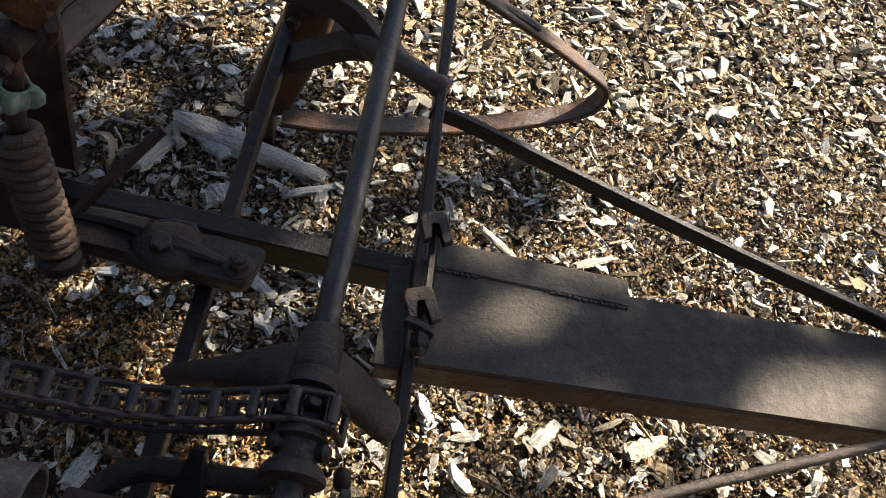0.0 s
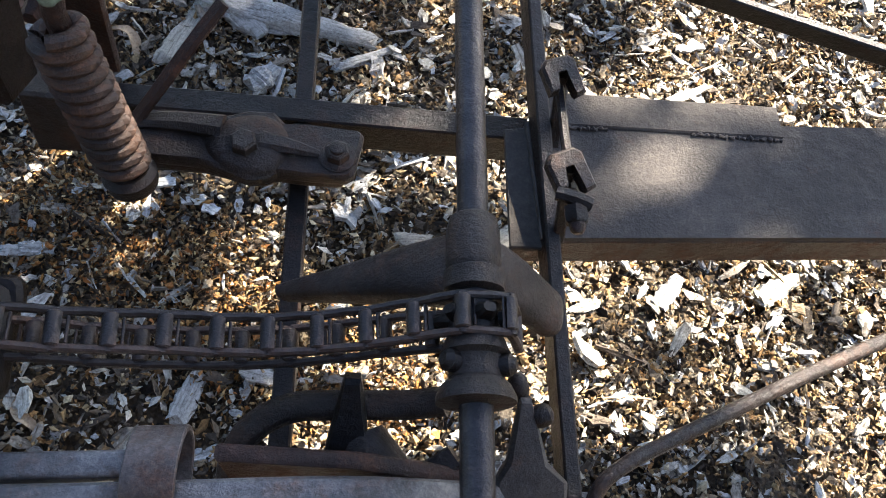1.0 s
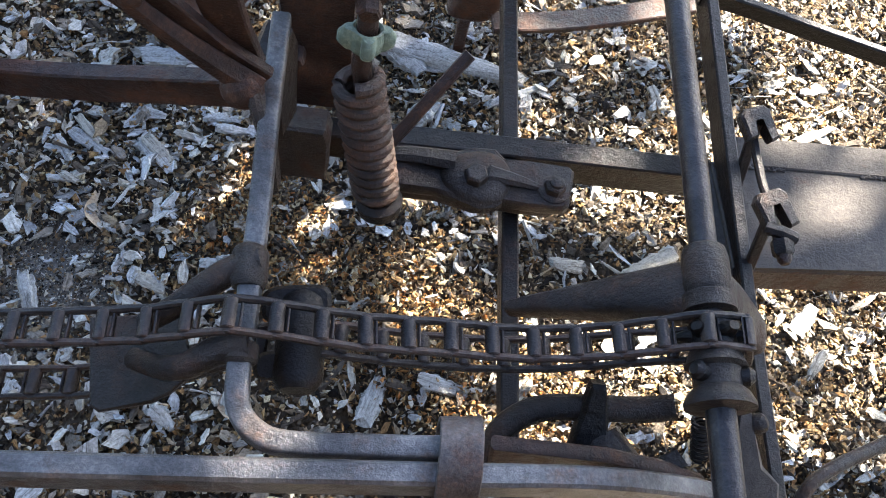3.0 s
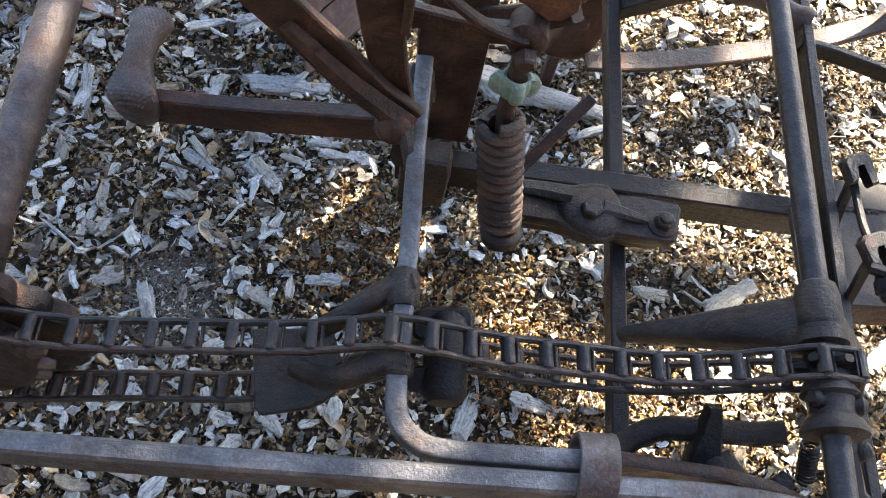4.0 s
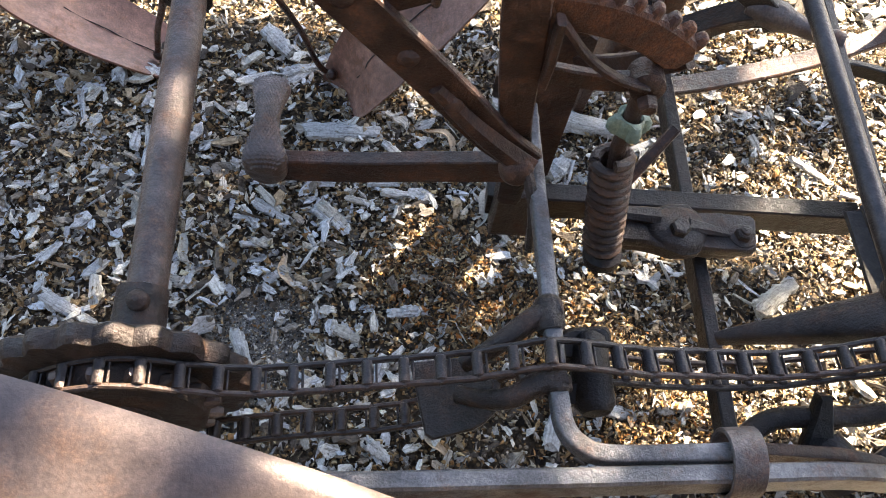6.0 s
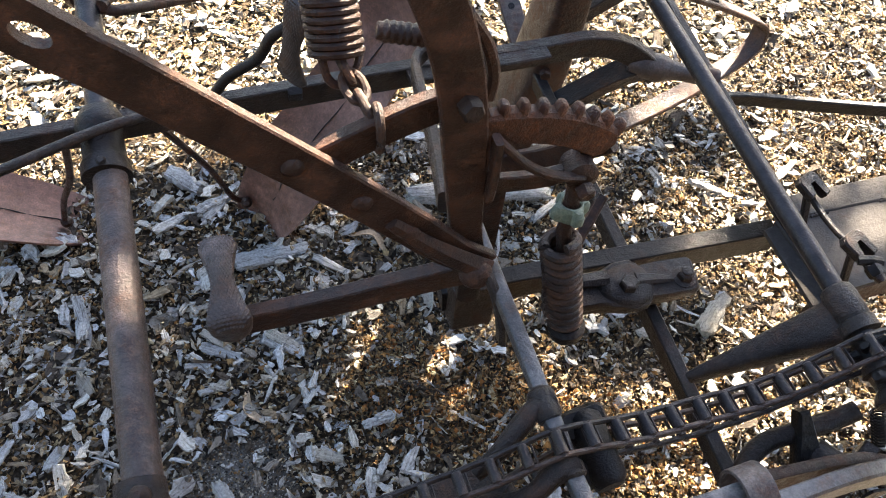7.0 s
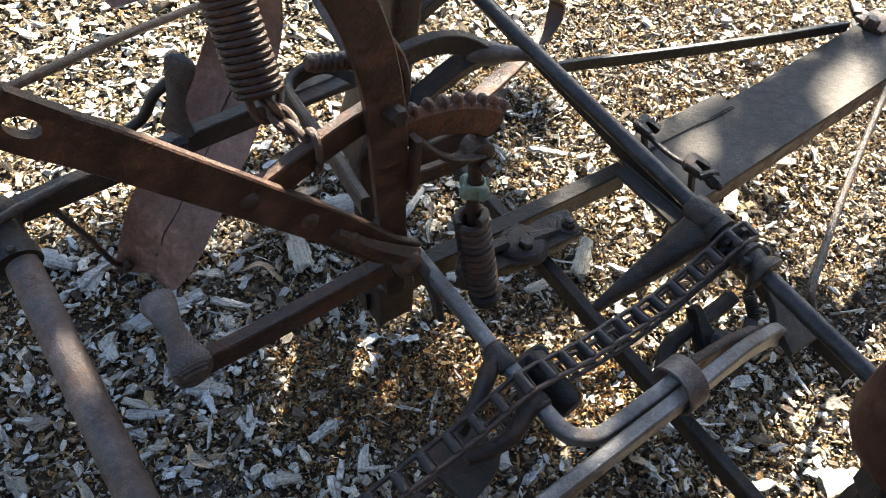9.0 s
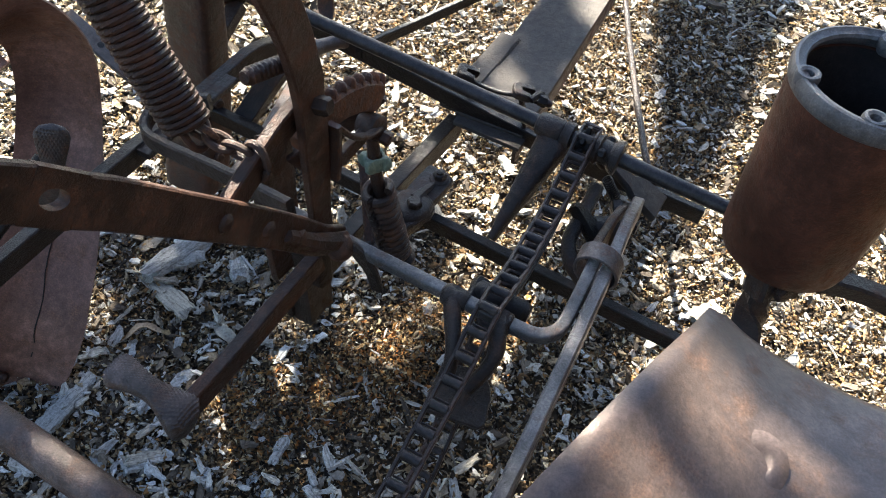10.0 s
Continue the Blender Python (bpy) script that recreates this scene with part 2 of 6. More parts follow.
links.new(dusty.outputs["Result"], bsdf.inputs["Base Color"])
bsdf.inputs["Roughness"].default_value = 0.95
bsdf.inputs["Specular IOR Level"].default_value = 0.08
soil_bump = nodes.new("ShaderNodeBump")
soil_bump.inputs["Strength"].default_value, soil_bump.inputs["Distance"].default_value = 0.8, 0.008
relief = nodes.new("ShaderNodeMath")
relief.operation = "SUBTRACT"
links.new(n2.outputs["Fac"], relief.inputs[0])
links.new(crumbs.outputs["Distance"], relief.inputs[1])
links.new(relief.outputs[0], soil_bump.inputs["Height"])
links.new(soil_bump.outputs["Normal"], bsdf.inputs["Normal"])

# ---- mesh tools ----


class Shape:
    """Vertices and faces of one part."""

    def __init__(self):
        self.v, self.f = [], []

    def add(self, verts, faces):
        k = len(self.v)
        self.v += [tuple(p) for p in verts]
        self.f += [tuple(i + k for i in face) for face in faces]
        return self

    def loft(self, rings, closed=False):
        n, k = len(rings[0]), len(rings)
        faces = [(i * n + j, i * n + (j + 1) % n, ((i + 1) % k) * n + (j + 1) % n, ((i + 1) % k) * n + j)
                 for i in range(k if closed else k - 1) for j in range(n)]
        if not closed:
            faces += [tuple(range(n))[::-1], tuple(range((k - 1) * n, k * n))]
        return self.add([p for r in rings for p in r], faces)

    def sweep(self, pts, prof, up=(0, 0, 1), scale=None, closed=False, wob=0.0004):
        """A profile (side, up) carried along points. scale: a factor for each point, or a pair."""
        pts = [Vector(p) for p in pts]
        rings, side, m = [], None, len(pts)
        for i, p in enumerate(pts):
            a, b = (pts[i - 1], pts[(i + 1) % m]) if closed else (pts[max(0, i - 1)], pts[min(m - 1, i + 1)])
            d = (b - a).normalized()
            s = d.cross(Vector(up))
            s = s.normalized() if s.length > 1e-3 else (side or Vector((1, 0, 0)))
            side, u = s, s.cross(d).normalized()
            k = scale[i] if scale else 1.0
            ka, kb = k if isinstance(k, tuple) else (k, k)
            ring = []
            for x, y in prof:
                q = p + s * x * ka + u * y * kb
                if wob:
                    q += noise.noise_vector(q * 35) * wob
                ring.append(q)
            rings.append(ring)
        return self.loft(rings, closed)

    def rod(self, pts, r, n=14, scale=None, closed=False, wob=0.0003):
        prof = [(r * math.cos(2 * math.pi * i / n), r * math.sin(2 * math.pi * i / n)) for i in range(n)]
        pts = [Vector(p) for p in pts]
        d = (pts[-1] - pts[0]).normalized() if not closed else Vector((0, 0, 0))
        up = (0, 0, 1) if abs(d.z) < 0.8 else (0, 1, 0)
        return self.sweep(pts, prof, up, scale, closed, wob)

    def bar(self, pts, w, h, up=(0, 0, 1), scale=None, c=0.002):
        return self.sweep(pts, chamfer(w, h, c), up, scale)

    def lathe(self, a, b, stops, n=24):
        """Radii (share of the way, radius) round the axis a to b."""
        a, b = Vector(a), Vector(b)
        d = (b - a).normalized()
        s = d.cross(Vector((0, 0, 1)) if abs(d.z) < 0.9 else Vector((0, 1, 0))).normalized()
        u = s.cross(d)
        rings = [[a + (b - a) * t + (s * math.cos(2 * math.pi * i / n) + u * math.sin(2 * math.pi * i / n)) * r for i in range(n)] for t, r in stops]
        return self.loft(rings)

    def slab(self, outline, origin, u, v, depth, inset=0.0015):
        """A plate: an outline (a, b) in the plane of u and v, as thick as depth along u x v, with eased edges."""
        o, u, v = Vector(origin), Vector(u).normalized(), Vector(v).normalized()
        w = u.cross(v).normalized()
        ca, cb = sum(p[0] for p in outline) / len(outline), sum(p[1] for p in outline) / len(outline)

        def ring(z, k):
            out = []
            for a, b in outline:
                r = math.hypot(a - ca, b - cb) or 1
                out.append(o + u * (a - (a - ca) / r * k) + v * (b - (b - cb) / r * k) + w * z)
            return out
        h = depth / 2
        return self.loft([ring(-h, inset), ring(-h + inset, 0), ring(h - inset, 0), ring(h, inset)])

    def bolt(self, p, d, r=0.009, h=0.008, shank=0.0):
        """A hexagonal head that stands at p and points along d."""
        p, d = Vector(p), Vector(d).normalized()
        self.lathe(p - d * shank, p + d * h * 0.2, [(0, r * 1.35), (1, r * 1.35)], 16) if shank else None
        s = d.orthogonal().normalized()
        u = s.cross(d)
        rings = [[p + d * z + (s * math.cos(math.pi * i / 3) + u * math.sin(math.pi * i / 3)) * k for i in range(6)] for z, k in ((-0.002, r), (h * 0.8, r), (h, r * 0.8))]
        return self.loft(rings)


def chamfer(w, h, c=0.002):
    a, b = w / 2, h / 2
    return [(-a + c, -b), (a - c, -b), (a, -b + c), (a, b - c), (a - c, b), (-a + c, b), (-a, b - c), (-a, -b + c)]


def smooth(pts, n=6):
    """A curve through the points."""
    pts = [Vector(p) for p in pts]
    out = []
    for i in range(len(pts) - 1):
        p0, p1, p2, p3 = pts[max(0, i - 1)], pts[i], pts[i + 1], pts[min(len(pts) - 1, i + 2)]
        for k in range(n):
            t = k / n
            out.append(0.5 * ((2 * p1) + (p2 - p0) * t + (2 * p0 - 5 * p1 + 4 * p2 - p3) * t * t + (3 * p1 - p0 - 3 * p2 + p3) * t ** 3))
    return out + [pts[-1]]


def steps(a, b, d=0.03):
    a, b = Vector(a), Vector(b)
    n = max(1, int((b - a).length / d))
    return [a.lerp(b, i / n) for i in range(n + 1)]


def mesh_of(name, shape, mat, angle=38):
    me = bpy.data.meshes.new(name)
    me.from_pydata([tuple(p) for p in shape.v], [], shape.f)
    bm = bmesh.new()
    bm.from_mesh(me)
    bmesh.ops.recalc_face_normals(bm, faces=bm.faces)
    bm.to_mesh(me)
    bm.free()
    me.shade_smooth()
    me.set_sharp_from_angle(angle=radians(angle))
    me.materials.append(mat)
    return me


def thing(name, at, label, category, group=""):
    ob = new(name)
    ob.empty_display_size = 0.05
    ob.location = at
    return tagged(ob, label, category, group)


def part(name, shape, mat, parent, label=""):
    """One mesh object under a thing or under a part. Points are in the world."""
    o = Vector((0, 0, 0))
    p = parent
    while p:
        o += p.location
        p = p.parent
    shape.v = [tuple(Vector(q) - o) for q in shape.v]
    ob = new(name, mesh_of(name, shape, mat))
    ob.parent = parent
    return tagged(ob, label)


def lone(name, shape, mat, label, category, group=""):
    """A thing that is one mesh."""
    return tagged(new(name, mesh_of(name, shape, mat)), label, category, group)


def coil(a, b, r, wire, turns, n=14, taper=None):
    """The centre line of a spring from a to b."""
    a, b = Vector(a), Vector(b)
    d = (b - a).normalized()
    s = d.cross(Vector((1, 0, 0))).normalized()
    u = s.cross(d)
    out, total = [], int(turns * n)
    for i in range(total + 1):
        t = i / total
        k = r * (taper(t) if taper else 1)
        w = 2 * math.pi * turns * t
        out.append(a + (b - a) * t + (s * math.cos(w) + u * math.sin(w)) * k)
    return out

# ---- the implement: frame ----
frame_thing = thing("implement_frame", (0.06, 0.6, 0.3), "dark rusty iron frame of an old planter on wood chips", "farm implement")
R1A, R1B = (0.062, 1.29, 0.535), (0.093, 0.262, 0.484)        # drive shaft
s = Shape()
s.sweep(steps((0.131, 1.36, 0.470), (0.184, 0.625, 0.364)) + steps((0.1855, 0.595, 0.362), (0.199, 0.30, 0.350)), chamfer(0.015, 0.036, 0.002))
part("rail", s, IRON, frame_thing, "dark angle-iron side rail")
s = Shape().bar(steps((-0.096, 1.26, 0.352), (-0.058, 0.20, 0.297)) + steps((-0.0568, 0.17, 0.2955), (-0.043, -0.22, 0.275)), 0.020, 0.032)
part("rail", s, IRON, frame_thing)
s = Shape().bar(steps((-0.37, 0.824, 0.314), (0.165, 0.810, 0.338)), 0.030, 0.046)
part("cross_beam", s, IRON, frame_thing, "dark iron cross beam with worn top")
s = Shape().slab([(-0.032, -0.05), (0.03, -0.05), (0.035, 0.02), (0.03, 0.04), (-0.03, 0.04)], (-0.332, 0.800, 0.335), (1, 0, 0), (0, 0.1, 1), 0.04, 0.004)
part("end_block", s, CAST, frame_thing)
# end plate of the tongue, under the rail
s = Shape().slab([(0.0, -0.075), (0.04, -0.075), (0.04, 0.075), (0.0, 0.068)], (0.1395, 0.733, 0.365), (1, 0.03, 0), (-0.03, 1, 0), 0.008)
part("end_plate", s, PLATE, frame_thing)
# long cross bar behind, with its bent end
fb = smooth([(-1.05, 0.318, 0.515), (-0.65, 0.343, 0.503), (-0.445, 0.356, 0.496), (-0.15, 0.380, 0.477), (-0.02, 0.394, 0.455), (0.07, 0.402, 0.420), (0.125, 0.408, 0.372)], 6)
s = Shape().bar(fb, 0.020, 0.036, (0, 0.05, 1), c=0.003)
part("cross_bar", s, BAR, frame_thing, "grey-worn square cross bar with a downturned end")
s = Shape().slab([(-0.105, 0.450), (0.0, 0.444), (0.06, 0.424), (0.112, 0.388), (0.116, 0.362), (0.09, 0.340), (0.02, 0.332), (-0.05, 0.352), (-0.10, 0.395)], (0, 0.397, 0), (1, 0.01, 0), (0, 0.06, 1), 0.014, 0.003)
part("end_gusset", s, RUST, frame_thing, "brown gusset plate under the bar's end")
s = Shape().slab([(-0.020, -0.006), (-0.012, -0.011), (0.016, -0.009), (0.022, 0.0), (0.014, 0.008), (-0.014, 0.008)], (0.070, 0.3885, 0.382), (1, 0.01, -0.35), (0.3, 0.06, 1), 0.004, 0.001)
part("slot", s, BLACK, frame_thing)
# side bar that bends round into the cross bar
lb = [(-0.346, 0.815, 0.522), (-0.341, 0.72, 0.515), (-0.333, 0.60, 0.506), (-0.327, 0.50, 0.499), (-0.325, 0.452, 0.496), (-0.320, 0.420, 0.494), (-0.305, 0.402, 0.492), (-0.277, 0.394, 0.490), (-0.20, 0.399, 0.487), (-0.13, 0.405, 0.483)]
s = Shape().sweep(smooth(lb, 5), [(0.0098 * math.copysign(abs(math.cos(a)) ** 0.42, math.cos(a)), 0.0098 * math.copysign(abs(math.sin(a)) ** 0.42, math.sin(a))) for a in [2 * math.pi * i / 24 for i in range(24)]])
part("bent_rod", s, BAR, frame_thing, "worn grey bent side rod")
# strap that ties the two together
s = Shape()
c0 = Vector((-0.137, 0.397, 0.476))
pr = [c0 + Vector((0.002 * x, x * 1.0, z)) for x, z in [(0.034 * math.cos(2 * math.pi * i / 28), 0.031 * math.sin(2 * math.pi * i / 28)) for i in range(28)]]
s.sweep(pr, chamfer(0.005, 0.036, 0.001), (1, 0.1, 0), closed=True)
part("strap", s, STRAP, frame_thing, "wide iron strap round two bars")
# braces
ib = smooth([(0.145, 1.03, 0.425), (0.20, 1.028, 0.42), (0.35, 0.99, 0.412), (0.60, 0.93, 0.40), (0.855, 0.872, 0.392)], 5)
s = Shape().bar(ib, 0.012, 0.024)
part("brace", s, BLACK, frame_thing, "dark flat brace running to the tongue")
jr = smooth([(0.205, 0.392, 0.335), (0.205, 0.405, 0.375), (0.222, 0.433, 0.398), (0.30, 0.475, 0.40), (0.50, 0.572, 0.392), (0.835, 0.722, 0.37)], 6)
s = Shape().rod(jr, 0.0068, 10)
part("brace_rod", s, CAST, frame_thing, "thin grey brace rod with a hooked end")
# two square clips with a pin between them, on the rail
hood = [(-0.016, -0.018), (-0.019, 0.010), (-0.013, 0.017), (0.011, 0.017), (0.017, 0.011), (0.020, -0.024), (0.010, -0.026), (0.007, 0.003), (-0.006, 0.003), (-0.008, -0.018)]
for c, u, v, foot in (((0.175, 0.804, 0.462), (0.93, 0.36, 0.05), (-0.3, 0.9, 0.3), (0.190, 0.782, 0.372)), ((0.173, 0.686, 0.474), (0.91, 0.41, 0.05), (-0.35, 0.9, 0.25), (0.190, 0.668, 0.372))):
    s = Shape().slab(hood, c, u, v, 0.016, 0.003)
    s.bar([foot, (c[0] + 0.003, c[1] + 0.003, c[2] - 0.004)], 0.012, 0.009, (0, 1, 0))
    part("clip", s, CAST, frame_thing, "square cast clip")
s = Shape().bar(smooth([(0.177, 0.812, 0.450), (0.180, 0.775, 0.444), (0.182, 0.73, 0.446), (0.183, 0.69, 0.455), (0.181, 0.65, 0.46)], 4), 0.009, 0.008)
part("clip_pin", s, IRON, frame_thing)
s = Shape().bar([(0.163, 0.662, 0.472), (0.178, 0.657, 0.475), (0.194, 0.653, 0.472)], 0.014, 0.012, c=0.004)
part("spacer", s, BLACK, frame_thing)
part("nut", Shape().bolt((0.181, 0.649, 0.467), (0.08, -1, -0.1), 0.0115, 0.014), IRON, frame_thing)
part("pin_end", Shape().lathe((0.182, 0.638, 0.466), (0.183, 0.626, 0.464), [(0, 0.008), (0.7, 0.007), (1, 0.004)], 12), RUST, frame_thing)
# casting clamped over the inner rail
top = [(-0.246, 0.750), (-0.232, 0.768), (-0.203, 0.771), (-0.173, 0.768), (-0.152, 0.770), (-0.130, 0.779), (-0.104, 0.780), (-0.092, 0.767), (-0.064, 0.768), (-0.016, 0.765), (-0.012, 0.760),
       (-0.019, 0.714), (-0.025, 0.709), (-0.062, 0.708), (-0.094, 0.709), (-0.103, 0.701), (-0.121, 0.698), (-0.144, 0.706), (-0.172, 0.714), (-0.232, 0.716), (-0.246, 0.728)]
s = Shape().slab(top, (0, 0, 0.384), (1, 0, 0), (0, 1, 0), 0.018, 0.004)
part("clamp_plate", s, CAST, frame_thing, "cast iron clamp with bolt heads")
s = Shape().slab([(x * 0.94 - 0.010, (y - 0.735) * 0.72 + 0.740) for x, y in top], (0, 0, 0.362), (1, 0, 0), (0, 1, 0), 0.030, 0.005)
part("clamp_base", s, CAST, frame_thing)
rings = [[(-0.122 + r * 1.15 * math.cos(a) - 0.004 * math.cos(2 * a), 0.737 + r * math.sin(a), z) for a in [2 * math.pi * i / 28 for i in range(28)]] for r, z in ((0.036, 0.388), (0.035, 0.3935), (0.031, 0.3985), (0.024, 0.402), (0.012, 0.4035), (0.002, 0.404))]
part("boss", Shape().loft(rings), CAST, frame_thing)
s = Shape().sweep(smooth([(-0.112, 0.738, 0.400), (-0.085, 0.735, 0.399), (-0.062, 0.733, 0.395), (-0.048, 0.732, 0.392)], 5), chamfer(0.022, 0.012, 0.005), scale=[1.1 - 0.06 * i for i in range(16)])
part("rib", s, CAST, frame_thing)
s = Shape().sweep(smooth([(-0.245, 0.748, 0.393), (-0.225, 0.752, 0.396), (-0.19, 0.753, 0.398), (-0.15, 0.750, 0.399)], 5), chamfer(0.020, 0.014, 0.005), scale=[0.6 + 0.05 * i for i in range(16)])
part("rib", s, CAST, frame_thing)
s = Shape().bolt((-0.127, 0.729, 0.402), (0, 0, 1), 0.0135, 0.013)
part("bolt", s, CAST, frame_thing)
s = Shape().lathe((-0.037, 0.731, 0.391), (-0.037, 0.731, 0.396), [(0, 0.019), (0.7, 0.0185), (1, 0.016)], 20)
s.bolt((-0.037, 0.731, 0.396), (0, 0, 1), 0.0125, 0.011)
s.lathe((-0.037, 0.731, 0.405), (-0.037, 0.731, 0.4115), [(0, 0.0078), (0.8, 0.0075), (1, 0.005)], 12)
part("bolt", s, CAST, frame_thing)
s = Shape().bar(smooth([(-0.150, 0.823, 0.494), (-0.185, 0.792, 0.455), (-0.238, 0.748, 0.392)], 3), 0.015, 0.009, c=0.003)
part("stop_bar", s, RUST, frame_thing)
# upper beam: straight, then arched down to its socket on the shaft
ub = smooth([(-1.35, 1.075, 0.455), (-0.80, 1.10, 0.475), (-0.40, 1.118, 0.485), (-0.16, 1.126, 0.488), (-0.06, 1.13, 0.49), (0.0, 1.125, 0.478), (0.045, 1.112, 0.452), (0.07, 1.10, 0.43)], 6)
s = Shape().bar(ub, 0.022, 0.040)
part("upper_beam", s, CAST, frame_thing, "dark brown upper beam with an arched end")
s = Shape().bar(steps((-0.36, 1.098, 0.497), (-0.135, 1.108, 0.502)), 0.03, 0.012)
part("stiffener", s, CAST, frame_thing)
s = Shape().lathe((0.02, 1.122, 0.448), (0.160, 1.065, 0.436), [(0, 0.014), (0.15, 0.022), (0.36, 0.024), (0.44, 0.0185), (0.56, 0.0150), (0.86, 0.0140), (0.9, 0.017), (1, 0.017)], 18)
part("socket", s, STRAP, frame_thing)
s = Shape().bar(smooth([(-0.085, 1.15, 0.335), (-0.04, 1.14, 0.375), (0.01, 1.127, 0.418), (0.05, 1.115, 0.44)], 4), 0.026, 0.040, (0, 1, 0.2))
part("gusset_arm", s, CAST, frame_thing)
s = Shape().bar(smooth([(0.05, 1.245, 0.50), (-0.01, 1.24, 0.47), (-0.07, 1.235, 0.43)], 4), 0.03, 0.026)
part("bracket_arm", s, CAST, frame_thing)
# standing leg that carries the sector
s = Shape().slab([(-0.045, 0.0), (0.022, 0.0), (0.032, 0.26), (-0.03, 0.30), (-0.055, 0.18)], (-0.305, 0.858, 0.335), (1, 0, 0), (0, 0.05, 1), 0.014, 0.003)
part("leg_plate", s, RUST, frame_thing, "rusty upright leg plate with bolts")
for p in ((-0.338, 0.845, 0.44),):
    part("bolt", Shape().bolt(p, (0, -1, 0.1), 0.009, 0.02), RUST, frame_thing)
s = Shape().slab([(-0.03, -0.06), (0.02, -0.075), (0.045, 0.02), (0.03, 0.055), (-0.025, 0.05)], (-0.352, 0.775, 0.472), (0.15, 1, 0), (0, 0, 1), 0.03, 0.005)
part("pivot_block", s, IRON, frame_thing)
# stirrup round the upper beam
s = Shape().sweep(smooth([(-0.395, 0.772, 0.60), (-0.375, 0.90, 0.572), (-0.362, 1.03, 0.545), (-0.352, 1.085, 0.537), (-0.325, 1.108, 0.54), (-0.28, 1.098, 0.552), (-0.255, 1.04, 0.56)], 5), chamfer(0.014, 0.030, 0.003))
part("stirrup", s, CAST, frame_thing)

# ---- tongue ----
tongue = thing("tongue", (0.6, 0.78, 0.34), "grey-brown steel channel tongue with weld seam, bolted to the frame", "drawbar")
ax = Vector((1.0, 0.088, 0.0)).normalized()
ay = Vector((-ax.y, ax.x, 0))
t0 = Vector((0.166, 0.736, 0.371))
s = Shape().slab([(0, -0.069), (0.79, -0.069), (0.79, 0.074), (0, 0.074)], t0, ax, ay, 0.008)
part("web", s, PLATE, tongue, "broad grey plate with sun-faded surface")
s = Shape().bar(steps(t0 - ax * 0.026 - ay * 0.0665 - Vector((0, 0, 0.026)), t0 + ax * 0.79 - ay * 0.0665 - Vector((0, 0, 0.026)), 0.05), 0.007, 0.046)
part("flange", s, RUST, tongue, "rusty downturned flange")
s = Shape().bar(steps(t0 + ay * 0.0705 - Vector((0, 0, 0.026)), t0 + ax * 0.79 + ay * 0.0705 - Vector((0, 0, 0.026)), 0.05), 0.007, 0.046)
part("flange", s, RUST, tongue)
s = Shape().bar(steps((0.168, 0.828, 0.3715), (0.452, 0.838, 0.3725)), 0.044, 0.013)
part("welded_angle", s, PLATE, tongue)
for u0, u1 in ((0.0, 0.27), (0.62, 1.0)):
    w0, w1 = Vector((0.175, 0.804, 0.3765)), Vector((0.452, 0.815, 0.3765))
    line = steps(w0.lerp(w1, u0), w0.lerp(w1, u1), 0.0022)
    line = [p + Vector((0, random.uniform(-1, 1) * 0.0016, random.uniform(-0.0016, 0.0002))) for p in line]
    part("weld_bead", Shape().rod(line, 0.0022, 8, scale=[1 + 0.35 * math.sin(i * 1.9) for i in range(len(line))]), PLATE, tongue)
s = Shape().slab([(0.04, -0.01), (0.10, -0.012), (0.11, 0.05), (0.04, 0.055)], t0 + ax * 0.72 + ay * 0.03 + Vector((0, 0, 0.0095)), ax, ay, 0.01)
part("end_plate", s, RUST, tongue)
s = Shape().bolt(t0 + ax * 0.76 + ay * 0.05 + Vector((0, 0, 0.014)), (0, 0, 1), 0.016, 0.02)
part("bolt", s, RUST, tongue)
s = Shape().bar(steps(t0 + ax * 0.70 - ay * 0.045 - Vector((0, 0, 0.03)), t0 + ax * 2.4 - ay * 0.03 - Vector((0, 0, 0.02)), 0.08), 0.045, 0.05, c=0.005)
part("pole", s, RUST, tongue, "narrow brown pole running outwards")

# ---- drive shaft ----
shaft = thing("drive_shaft", (0.085, 0.55, 0.40), "round dark iron drive shaft with bearing bracket, sprocket and collar", "drive shaft")
s = Shape().rod(steps(R1A, R1B), 0.0132, 20)
part("rod", s, ROD, shaft, "smooth worn round rod")


def on_shaft(y):
    k = (y - R1A[1]) / (R1B[1] - R1A[1])
    return Vector(R1A).lerp(Vector(R1B), k)


s = Shape().lathe(on_shaft(0.614), on_shaft(0.546), [(0, 0.0145), (0.05, 0.0195), (0.2, 0.022), (0.66, 0.0225), (0.72, 0.0205), (0.75, 0.0245), (0.98, 0.0245), (1, 0.02)], 24)
part("hub", s, CAST, shaft)
s = Shape().sweep(smooth([(0.090, 0.574, 0.484), (0.055, 0.577, 0.466), (0.01, 0.585, 0.425), (-0.035, 0.593, 0.385), (-0.078, 0.598, 0.352)], 5), [(0.036 * math.copysign(abs(math.cos(a)) ** 0.7, math.cos(a)), 0.014 * math.copysign(abs(math.sin(a)) ** 0.7, math.sin(a))) for a in [2 * math.pi * i / 16 for i in range(16)]], (0, 0, 1), scale=[(0.98 - 0.040 * i, 1.9 - 0.055 * i) for i in range(21)])
part("arm", s, CAST, shaft, "tapered cast bracket arm")
